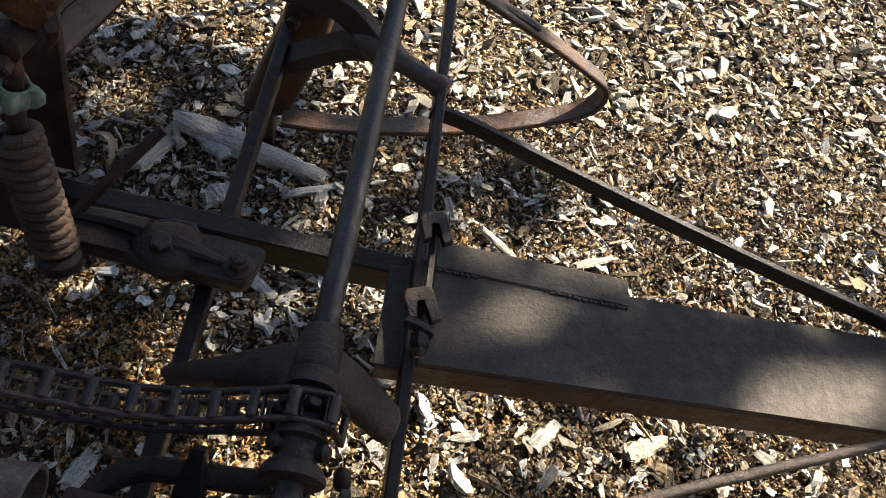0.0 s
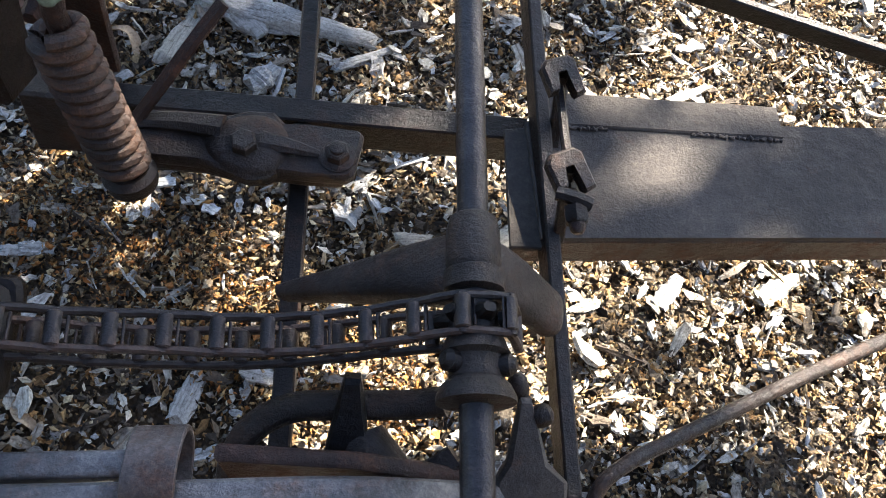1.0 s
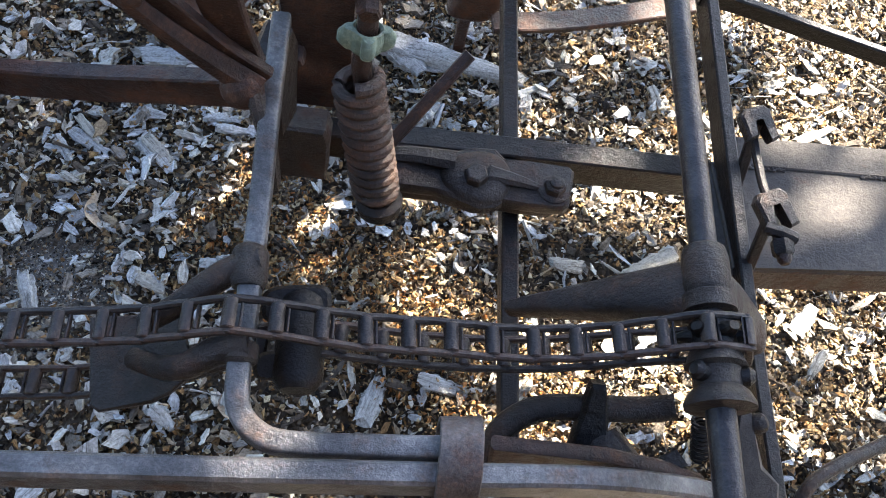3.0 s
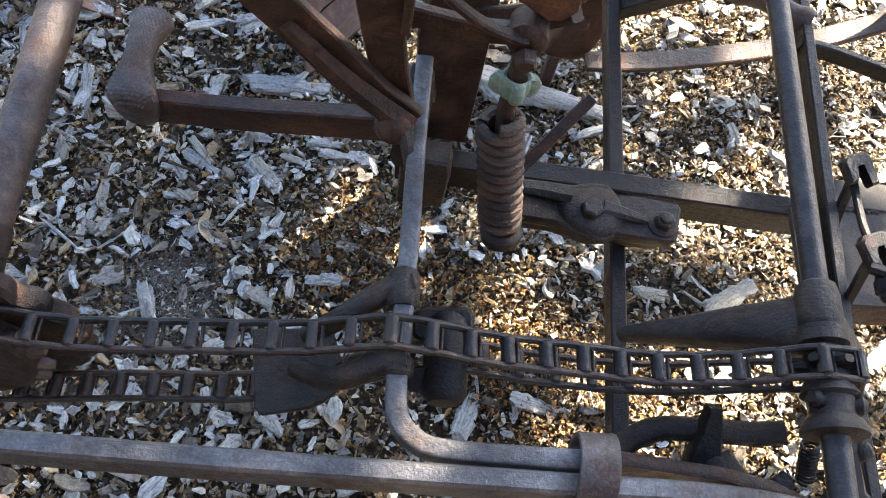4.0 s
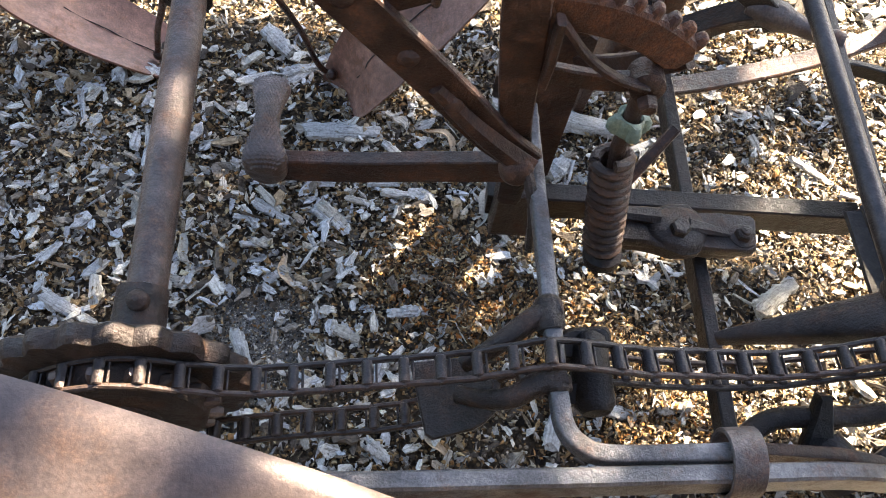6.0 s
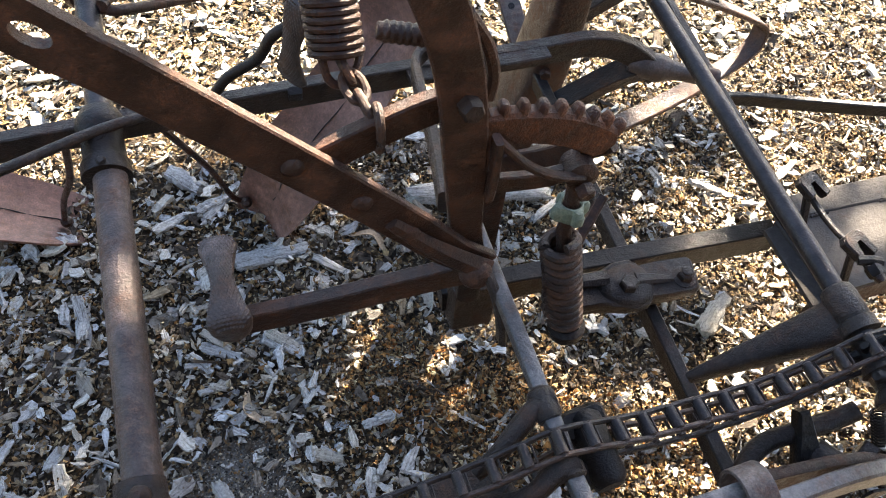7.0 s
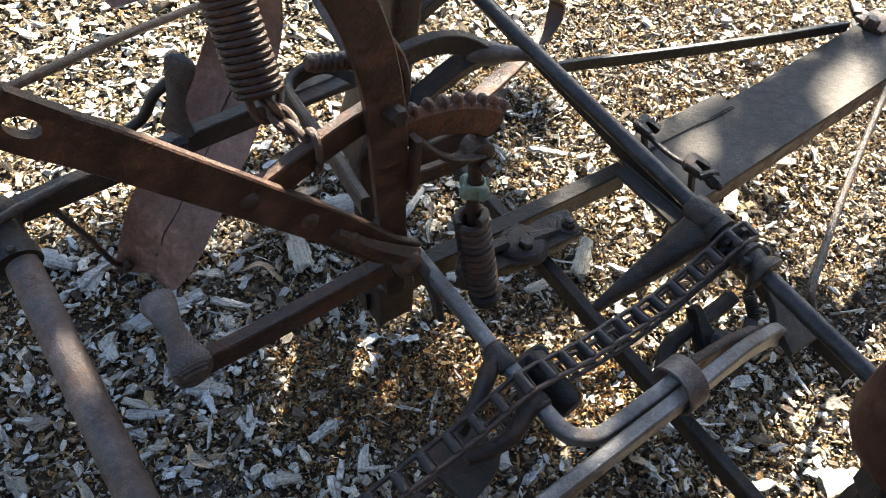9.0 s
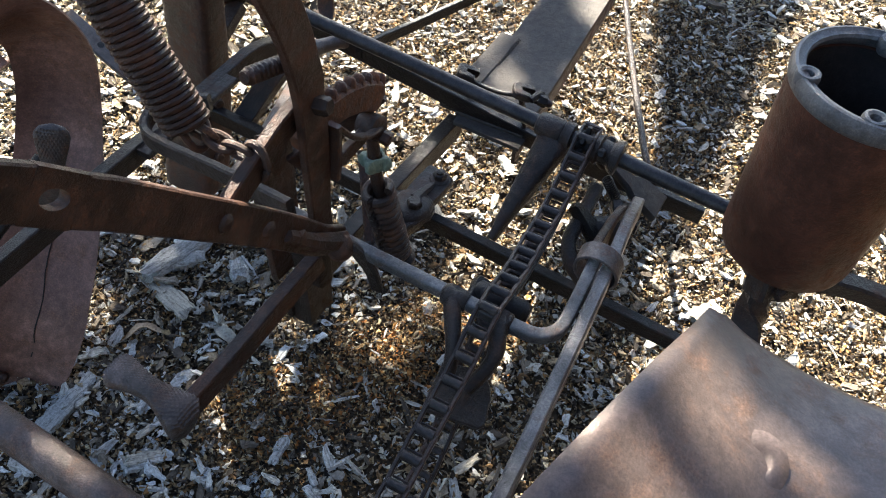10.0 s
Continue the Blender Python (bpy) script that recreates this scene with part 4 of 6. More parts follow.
quad = thing("toothed_quadrant", (-0.30, 0.745, 0.7), "orange-rusty toothed quadrant bar for the latch lever", "quadrant")
QC = Vector((-0.362, 0.747, 0.524))
rings = []
for i in range(23):
    a = radians(101 - 53 * i / 22)
    d = Vector((math.cos(a), 0.03 * i / 22, math.sin(a)))
    w = 0.5 if i in (0, 22) else 1.0
    ring = []
    for x, z in chamfer(0.020, 0.044, 0.004):
        ring.append(QC + d * (0.216 + z * w) + Vector((0, x, 0)))
    rings.append(ring)
part("arc", Shape().loft(rings), ORANGE, quad)
for i in range(9):
    a = radians(92 - 42 * i / 8)
    d = Vector((math.cos(a), 0.012 + 0.022 * i / 8, math.sin(a)))
    t = Vector((math.sin(a), 0, -math.cos(a)))
    s = Shape().sweep([QC + d * 0.233, QC + d * 0.241, QC + d * 0.2455, QC + d * 0.248], chamfer(0.012, 0.018, 0.004), tuple(Vector((0, 1, 0))), scale=[1.15, 1.0, 0.85, 0.5])
    part("tooth", s, ORANGE, quad)
s = Shape().bar(smooth([(-0.38, 0.745, 0.795), (-0.43, 0.745, 0.782), (-0.48, 0.744, 0.763), (-0.56, 0.742, 0.728)], 4), 0.016, 0.036)
part("arm", s, RUST, quad)
s = Shape().bar(smooth([(-0.215, 0.752, 0.69), (-0.25, 0.80, 0.62), (-0.29, 0.85, 0.56)], 4), 0.012, 0.03)
part("stay", s, RUST, quad)

# ---- pressure spring with its rod, clevis and wing nut ----
press = thing("pressure_spring", (-0.237, 0.70, 0.39), "rusty compression spring on a threaded rod with a green wing nut", "spring")
SA, SB = (-0.259, 0.722, 0.556), (-0.234, 0.697, 0.400)
sp_pts = coil(SA, SB, 0.0195, 0.006, 11.6, 18)
s = Shape().rod(sp_pts, 0.0071, 9, wob=0)
part("coil", s, COIL, press, "thick rusty coil")
s = Shape().rod([(-0.2515, 0.739, 0.655), (-0.252, 0.733, 0.61), (-0.256, 0.725, 0.57), (-0.246, 0.709, 0.48), (-0.234, 0.697, 0.375)], 0.0095, 14)
part("threaded_rod", s, RUST, press)
nc, nd = Vector((-0.2525, 0.731, 0.600)), Vector((0.09, 0.16, 1.0)).normalized()
ns = nd.cross(Vector((0, 1, 0))).normalized()
nu = ns.cross(nd)


def nut_ring(z, r, lobe):
    return [nc + nd * z + (ns * math.cos(2 * math.pi * i / 48) + nu * math.sin(2 * math.pi * i / 48)) * (r + lobe * max(0.0, math.cos(4 * 2 * math.pi * i / 48 + 0.6)) ** 0.6) for i in range(48)]


s = Shape().loft([nut_ring(-0.012, 0.0125, 0.001), nut_ring(-0.010, 0.0148, 0.006), nut_ring(-0.004, 0.0160, 0.0105), nut_ring(0.005, 0.0160, 0.0105), nut_ring(0.011, 0.0145, 0.007), nut_ring(0.012, 0.0128, 0.001), nut_ring(0.010, 0.0108, 0), nut_ring(-0.010, 0.0108, 0)], True)
part("wing_nut", s, GREEN, press, "faded green wing nut")
s = Shape().lathe((-0.231, 0.694, 0.398), (-0.229, 0.691, 0.378), [(0, 0.02), (0.3, 0.026), (1, 0.024)], 18)
part("seat_washer", s, BLACK, press)
s = Shape().lathe((-0.252, 0.722, 0.664), (-0.250, 0.758, 0.660), [(0, 0.012), (0.1, 0.019), (0.9, 0.019), (1, 0.012)], 18)
part("clevis_eye", s, RUST, press)
s = Shape().bolt((-0.250, 0.719, 0.652), (0.1, -1, -0.2), 0.011, 0.012)
part("bolt", s, RUST, press)
s = Shape().sweep(smooth([(-0.252, 0.724, 0.666), (-0.29, 0.722, 0.680), (-0.325, 0.721, 0.706), (-0.36, 0.722, 0.748)], 6), chamfer(0.008, 0.012, 0.002), (0, 1, 0))
part("link_rod", s, RUST, press)
s = Shape().bar(smooth([(-0.252, 0.745, 0.655), (-0.30, 0.741, 0.655), (-0.36, 0.735, 0.668)], 4), 0.012, 0.024)
part("link_bar", s, RUST, press)

# ---- tension spring with chain hook ----
tens = thing("tension_spring", (-0.505, 0.80, 0.80), "long rusty tension spring hooked by two chain links", "spring")
TS0, TS1 = Vector((-0.5037, 0.8145, 0.8024)), Vector((-0.514, 0.94, 1.035))
s = Shape().rod(coil(TS0, TS1, 0.024, 0.004, 33, 18), 0.0045, 8, wob=0)
part("coil", s, RUST, tens, "closely wound rusty coil")
s = Shape().rod(smooth([TS0 + Vector((0.022, 0, 0)), TS0 + Vector((0.016, -0.012, -0.012)), TS0 + Vector((0.0, -0.020, -0.022)), TS0 + Vector((-0.012, -0.016, -0.016)), TS0 + Vector((-0.016, -0.005, 0.004))], 5), 0.0045, 8, wob=0)
part("end_hook", s, RUST, tens)


def oval(c, d, n, a, b, r):
    c, d, n = Vector(c), Vector(d).normalized(), Vector(n).normalized()
    e = d.cross(n).normalized()
    return Shape().rod([c + d * (a * math.cos(2 * math.pi * i / 20)) + e * (b * math.sin(2 * math.pi * i / 20)) for i in range(20)], r, 8, closed=True, wob=0)


EA = Vector((-0.480, 0.742, 0.770))
run = (EA - TS0).normalized()
flat_n, edge_n = Vector((1, 0.3, 0.3)), Vector((0.2, -0.5, 0.85))
for k, n, a, b in ((0.17, flat_n, 0.019, 0.0115), (0.45, edge_n, 0.017, 0.0105), (0.73, flat_n, 0.017, 0.0105)):
    part("chain_link", oval(TS0.lerp(EA, k), run, n, a, b, 0.0044), COIL, tens)
part("chain_ring", oval((-0.478, 0.744, 0.766), (0, 0, 1), (-0.93, 0, -0.36), 0.0265, 0.0145, 0.0048), COIL, tens, "thick ring round the quadrant arm")

# ---- shovels, opener and the far wheel hub ----


def shovel(name, pts, widths, label, bolt_at, cup=0.016, face=(0.25, -1, 0.35)):
    """A curved steel blade: a dished strip carried along its middle line."""
    ob = thing(name, pts[0], label, "shovel")
    line = smooth(pts, 6)
    wl = [widths[0]] * len(line)
    n = len(line)
    for i in range(n):
        t = i / (n - 1) * (len(widths) - 1)
        k = min(int(t), len(widths) - 2)
        wl[i] = widths[k] + (widths[k + 1] - widths[k]) * (t - k)
    prof = []
    for j in range(9):
        x = -1 + j / 4
        prof.append((x, -cup * (1 - x * x)))
    for j in range(9):
        x = 1 - j / 4
        prof.append((x, -cup * (1 - x * x) - 0.006))
    rings = []
    for i, p in enumerate(line):
        d = (line[min(i + 1, n - 1)] - line[max(i - 1, 0)]).normalized()
        w = d.cross(Vector(face)).normalized()
        u = w.cross(d)
        rings.append([p + w * x * wl[i] + u * y + noise.noise_vector((p + w * x * 0.1) * 14) * 0.0016 for x, y in prof])
    s = Shape().loft(rings)
    part("blade", s, SHOVEL, ob)
    nrm = Vector(face).normalized()
    crack = [p - nrm * (cup - 0.0008) + Vector((0.004 * math.sin(i * 1.3), 0, 0)) for i, p in enumerate(line[n // 7:n // 2])]
    part("seam", Shape().rod(crack, 0.0013, 6, wob=0), DARK, ob, "dark crack along the blade")
    s = Shape().lathe(bolt_at, Vector(bolt_at) + Vector((0.0, -0.012, 0.012)), [(0, 0.012), (0.6, 0.011), (1, 0.005)], 12)
    part("bolt", s, RUST, ob)
    return ob


shovel("shovel_blade", [(-0.636, 1.276, -0.02), (-0.604, 1.264, 0.05), (-0.552, 1.258, 0.15), (-0.44, 1.29, 0.28), (-0.335, 1.333, 0.42), (-0.312, 1.325, 0.55), (-0.36, 1.29, 0.655), (-0.45, 1.24, 0.71), (-0.56, 1.20, 0.73)], [0.052, 0.074, 0.084, 0.080, 0.070, 0.066, 0.058, 0.046, 0.04],
       "brown curved shovel blade with a cracked seam, dug into chips", (-0.64, 1.30, 0.03), face=(-0.64, -0.55, 0.37))
shovel("shovel_blade", [(-0.955, 1.345, -0.004), (-1.02, 1.347, 0.035), (-1.12, 1.352, 0.095), (-1.22, 1.355, 0.18), (-1.30, 1.355, 0.31), (-1.33, 1.34, 0.46)], [0.06, 0.078, 0.09, 0.09, 0.08, 0.066],
       "brown shovel blade lying in wood chips beside the axle", (-0.99, 1.335, 0.014), face=(0.35, 0.0, 0.95))
lone("trip_rod", Shape().rod(smooth([(-0.735, 1.105, 0.47), (-0.72, 1.17, 0.36), (-0.69, 1.25, 0.2), (-0.665, 1.29, 0.07), (-0.645, 1.305, 0.03)], 5), 0.006, 8), RUST, "thin rusty rod running from beam to shovel", "rod")
lone("trip_rod", Shape().rod(smooth([(-0.86, 1.105, 0.47), (-0.90, 1.18, 0.3), (-0.955, 1.27, 0.15), (-0.99, 1.33, 0.03)], 5), 0.006, 8), RUST, "thin rusty rod running from beam to shovel", "rod")

opener = thing("furrow_opener", (0.0, 1.22, 0.1), "rusty furrow opener boot with a bent runner strap", "furrow opener")
rings = []
for z, cx, cy, rx, ry in ((0.150, -0.128, 1.256, 0.030, 0.050), (0.162, -0.126, 1.256, 0.040, 0.058), (0.19, -0.116, 1.257, 0.042, 0.060), (0.235, -0.102, 1.258, 0.043, 0.060), (0.29, -0.086, 1.259, 0.044, 0.058), (0.36, -0.070, 1.259, 0.040, 0.054), (0.48, -0.054, 1.258, 0.035, 0.052), (0.62, -0.050, 1.256, 0.034, 0.052), (0.70, -0.052, 1.255, 0.034, 0.050)):
    rings.append([(cx + rx * math.copysign(abs(math.cos(a)) ** 0.4, math.cos(a)), cy + ry * math.copysign(abs(math.sin(a)) ** 0.4, math.sin(a)), z) for a in [2 * math.pi * i / 28 for i in range(28)]])
s = Shape().loft(rings)
part("boot", s, RUST, opener, "rusty boot casting")
strap_line = smooth([(0.03, 1.275, 0.505), (0.14, 1.285, 0.465), (0.30, 1.31, 0.385), (0.415, 1.330, 0.318), (0.438, 1.334, 0.301), (0.446, 1.334, 0.285), (0.441, 1.328, 0.264), (0.425, 1.32, 0.248), (0.38, 1.305, 0.228), (0.25, 1.265, 0.198), (0.10, 1.225, 0.180), (0.0, 1.20, 0.176), (-0.09, 1.185, 0.175)], 5)
across = Vector((-0.2, 0.96, -0.05)).normalized()
rings = []
for i, p in enumerate(strap_line):
    d = (strap_line[min(i + 1, len(strap_line) - 1)] - strap_line[max(i - 1, 0)]).normalized()
    w = (across - d * across.dot(d)).normalized()
    n = w.cross(d)
    rings.append([p + w * x + n * z for x, z in chamfer(0.042, 0.010, 0.002)])
s = Shape().loft(rings)
part("runner_strap", s, RUST, opener, "bent flat runner strap")
s = Shape().slab([(-0.036, -0.004), (-0.030, -0.008), (0.030, -0.008), (0.036, -0.004), (0.036, 0.004), (0.030, 0.008), (-0.030, 0.008), (-0.036, 0.004)], (0.262, 1.304, 0.4105), (0.9, 0.12, -0.42), (-0.2, 0.96, -0.05), 0.004, 0.0008)
part("slot", s, DARK, opener)
for p in ((-0.085, 1.203, 0.37), (-0.11, 1.20, 0.25)):
    part("bolt", Shape().bolt(p, (-0.3, -1, 0.1), 0.011, 0.012), RUST, opener)
s = Shape().bar(smooth([(-0.125, 1.255, 0.165), (-0.13, 1.27, 0.08), (-0.13, 1.29, -0.03)], 4), 0.03, 0.02, (1, 0, 0))
part("point", s, RUST, opener)
s = Shape().lathe((0.02, 1.30, 0.54), (0.09, 1.24, 0.52), [(0, 0.02), (0.2, 0.032), (0.8, 0.034), (1, 0.02)], 18)
part("cap", s, BLACK, opener)
s = Shape().bar(steps((-0.040, 1.35, 0.217), (-0.072, 1.615, 0.390), 0.05), 0.046, 0.009, (0.1, -0.54, 0.84))
strip = part("side_strip", s, STRAP, opener, "flat brown strip with bolt holes")
for k in (0.42, 0.60, 0.78):
    c = Vector((-0.030, 1.27, 0.165)).lerp(Vector((-0.072, 1.615, 0.390)), k)
    part("bolt_hole", Shape().lathe(c + Vector((0, -0.0022, 0.0036)), c + Vector((0, -0.0028, 0.0046)), [(0, 0.007), (1, 0.007)], 12), BLACK, strip)

hubw = thing("wheel_hub", (-0.815, 1.5, 0.5), "rusty far wheel hub with ringed cap and iron spokes", "wheel hub")
s = Shape().rod(steps((-0.802, 1.10, 0.492), (-0.812, 1.36, 0.53)), 0.019, 16)
part("axle_stub", s, ROD, hubw)
s = Shape().lathe((-0.81, 1.33, 0.525), (-0.83, 1.50, 0.55), [(0, 0.025), (0.05, 0.034), (0.3, 0.034), (0.36, 0.042), (0.5, 0.042), (0.56, 0.035), (0.7, 0.043), (0.9, 0.042), (1, 0.03)], 22)
part("hub_barrel", s, RUST, hubw)
for pts in ([(-0.79, 1.33, 0.525), (-0.757, 1.305, 0.517), (-0.50, 1.51, 0.40), (-0.25, 1.71, 0.275), (0.02, 1.93, 0.13)], [(-0.785, 1.29, 0.54), (-0.735, 1.375, 0.55), (-0.688, 1.45, 0.56), (-0.60, 1.60, 0.58)], [(-0.85, 1.36, 0.53), (-0.93, 1.32, 0.52), (-1.05, 1.26, 0.5), (-1.3, 1.2, 0.46)]):
    s = Shape().rod(smooth(pts, 6), 0.009, 10)
    part("spoke", s, RUST, hubw)
s = Shape().rod(smooth([(-0.70, 1.085, 0.508), (-0.80, 1.055, 0.515), (-0.95, 1.01, 0.5), (-1.2, 0.95, 0.47)], 5), 0.0075, 10)
part("stay_rod", s, CAST, hubw)

# ---- hopper ----
hop = thing("seed_hopper", (0.085, 0.165, 0.44), "rust-red cast seed hopper, open and empty, with a grey lugged rim", "hopper")
HC = Vector((0.085, 0.163, 0))


def ring_pts(r, z, n=48):
    return [HC + Vector((r * math.cos(2 * math.pi * i / n), r * math.sin(2 * math.pi * i / n), z)) for i in range(n)]


s = Shape().loft([ring_pts(r, z) for r, z in ((0.088, 0.466), (0.10, 0.47), (0.104, 0.485), (0.109, 0.62), (0.114, 0.782), (0.107, 0.782), (0.102, 0.62), (0.098, 0.495), (0.02, 0.49))])
part("barrel", s, HOPPER, hop, "rust-red barrel")
# an added skin: the shade deep in the barrel is put into its colour
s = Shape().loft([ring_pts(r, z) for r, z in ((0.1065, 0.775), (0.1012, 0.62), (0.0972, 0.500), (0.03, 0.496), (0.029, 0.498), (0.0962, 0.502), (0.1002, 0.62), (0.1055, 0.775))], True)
part("shade_liner", s, DARK, hop, "added inner skin, coloured dark for the shade in the barrel")
s = Shape().loft([ring_pts(r, z) for r, z in ((0.1125, 0.772), (0.1165, 0.776), (0.1190, 0.786), (0.1186, 0.797), (0.1160, 0.8025), (0.1120, 0.8035), (0.1085, 0.8005), (0.1010, 0.7990), (0.0985, 0.7950), (0.0995, 0.789), (0.106, 0.780))], True)
part("rim", s, RIMM, hop, "grey worn rim")
for a in (122, 184, 303, 4):
    d = Vector((math.cos(radians(a)), math.sin(radians(a)), 0))
    c = HC + d * (0.1035 if a == 122 else 0.096)
    n = 20
    rings = [[c + Vector((r * math.cos(2 * math.pi * i / n), r * math.sin(2 * math.pi * i / n), z)) for i in range(n)] for r, z in ((0.0135, 0.782), (0.0165, 0.789), (0.0170, 0.799), (0.0155, 0.8045), (0.0118, 0.8050), (0.0080, 0.8025), (0.0072, 0.797), (0.0070, 0.786))]
    part("lug", Shape().loft(rings), RIMM, hop)
s = Shape().lathe((0.085, 0.163, 0.478), (0.085, 0.163, 0.40), [(0, 0.086), (0.2, 0.080), (0.4, 0.055), (1, 0.042)], 28)
part("base", s, CAST, hop)
s = Shape().slab([(-0.045, -0.022), (0.03, -0.03), (0.038, 0.02), (0.0, 0.034), (-0.042, 0.026)], (0.030, 0.150, 0.445), (0.75, -0.66, 0), (0.2, 0.2, 1), 0.05, 0.006)
part("hinge_lug", s, CAST, hop)
part("hinge_bolt", Shape().bolt((0.006, 0.138, 0.448), (-0.66, -0.75, 0.1), 0.015, 0.014, 0.004), CAST, hop)
s = Shape().bar(smooth([(0.052, 0.165, 0.46), (0.036, 0.165, 0.42), (0.008, 0.155, 0.345), (-0.030, 0.142, 0.315), (-0.050, 0.135, 0.308)], 5), 0.05, 0.034, (0.3, 0.2, 1), c=0.005)
part("stand_leg", s, CAST, hop)
s = Shape().bar(smooth([(0.09, 0.11, 0.42), (0.105, 0.04, 0.425), (0.118, -0.03, 0.415), (0.125, -0.14, 0.38), (0.125, -0.20, 0.2), (0.125, -0.21, -0.03)], 5), 0.034, 0.034, c=0.004)
part("stand_leg", s, CAST, hop)
s = Shape().bar(smooth([(-0.044, -0.19, 0.268), (-0.044, -0.20, 0.15), (-0.044, -0.205, -0.03)], 4), 0.03, 0.03, (0, 1, 0))
part("stand_leg", s, CAST, hop)

# ---- seat ----
seat = thing("seat", (-0.62, 0.06, 0.5), "worn brown pressed-steel pan seat with a raised corner and bolt boss", "seat")
s = Shape()
NU, NV = 64, 60
corner = Vector((-0.413, 0.238, 0.809))


def bezier(pts, t):
    a, b, c, d = (Vector(q) for q in pts)
    return a * (1 - t) ** 3 + b * (3 * t * (1 - t) ** 2) + c * (3 * t * t * (1 - t)) + d * t ** 3


FRONT = (corner, (-0.520, 0.256, 0.878), (-0.660, 0.290, 0.912), (-0.860, 0.335, 0.872))
SIDE = (corner, (-0.428, 0.176, 0.793), (-0.412, 0.100, 0.772), (-0.424, 0.030, 0.800))


def pan(u, v):
    """A point of the pan: u along the arched front edge, v along the side, both 0 to 1."""
    p = bezier(FRONT, u) + (bezier(SIDE, v) - corner) * (1 + 1.15 * u)
    p.z -= 0.22 * u * (1 - u) * v * (1 - v)
    p.z -= 0.010 * max(0.0, 1 - v / 0.07) ** 2 * min(1.0, u * 6) + 0.007 * max(0.0, 1 - u / 0.05) ** 2 * min(1.0, v * 5)
    k = max(0.0, 1 - math.hypot(u / 0.045, v / 0.08))        # the corner is rounded and bends down
    p += (bezier(FRONT, 0.06) + bezier(SIDE, 0.1) - corner * 2) * (0.35 * k)
    p.z -= 0.006 * k
    return p + Vector((0, 0, 0.0012 * noise.noise(p * 11.0)))


grid = [pan((i / NU) ** 1.25, (j / NV) ** 1.25) for j in range(NV + 1) for i in range(NU + 1)]
N1 = NU + 1
low = [p - Vector((0, 0, 0.005)) for p in grid]
faces = [(j * N1 + i, j * N1 + i + 1, (j + 1) * N1 + i + 1, (j + 1) * N1 + i) for j in range(NV) for i in range(NU)]
K = len(grid)
under = [tuple(q + K for q in f[::-1]) for f in faces]
edge = [j * N1 for j in range(NV + 1)] + [NV * N1 + i for i in range(1, N1)] + [j * N1 + NU for j in range(NV - 1, -1, -1)] + [i for i in range(NU - 1, 0, -1)]
side = [(edge[k], edge[(k + 1) % len(edge)], edge[(k + 1) % len(edge)] + K, edge[k] + K) for k in range(len(edge))]
s.add(grid + low, faces + under + side)
part("pan", s, SEATM, seat)
bc = pan(0.41, 0.375)
rings = [[bc + Vector((r * 1.3 * math.cos(a), r * math.sin(a), z)) for a in [2 * math.pi * i / 28 for i in range(28)]] for r, z in ((0.024, -0.002), (0.019, -0.0004), (0.015, 0.0002), (0.012, 0.0002), (0.0095, -0.0004), (0.0075, -0.0014), (0.002, -0.002))]
part("boss", Shape().loft(rings), SEATM, seat, "raised oval bolt boss")
s = Shape().bar(smooth([(-0.63, 0.10, 0.765), (-0.64, -0.10, 0.72), (-0.62, -0.24, 0.55), (-0.55, -0.30, 0.25), (-0.5, -0.3, -0.03)], 6), 0.05, 0.012)
part("spring_bar", s, RUST, seat)

# ---- an unseen dark wall, added behind the path to hold back sky light ----
s = Shape().bar([(-4.2, -2.1, 1.9), (3.2, -2.1, 1.9)], 0.14, 4.1, c=0.01)
tagged(new("fill_block_wall", mesh_of("fill_block_wall", s, FILL_BLOCK)), "unseen dark wall added behind the path to cut the sky's fill light", "wall", kind="structure")

# ---- ground ----


def height(x, y):
    h = 0.012 * noise.noise((x * 1.7, y * 1.7, 0.3)) + 0.006 * noise.noise((x * 5.1, y * 5.1, 2.0)) - 0.012
    h -= 0.012 * math.exp(-((x + 0.72) ** 2 + (y - 0.74) ** 2) / 0.03)
    return h


gs = Shape()
N = 150
coords = [math.copysign(1.6 * abs(t) + 38.4 * abs(t) ** 6, t) for t in [2 * i / N - 1 for i in range(N + 1)]]
gs.add([(x, y + 0.8, height(x, y + 0.8) if abs(x) < 6 and abs(y) < 6 else -0.012) for y in coords for x in coords],
       [(j * (N + 1) + i, j * (N + 1) + i + 1, (j + 1) * (N + 1) + i + 1, (j + 1) * (N + 1) + i) for j in range(N) for i in range(N)])
ground = tagged(new("ground", mesh_of("ground", gs, soil, 180)), "dark soil under wood chip mulch", "ground", kind="structure")

rng = np.random.default_rng(5)


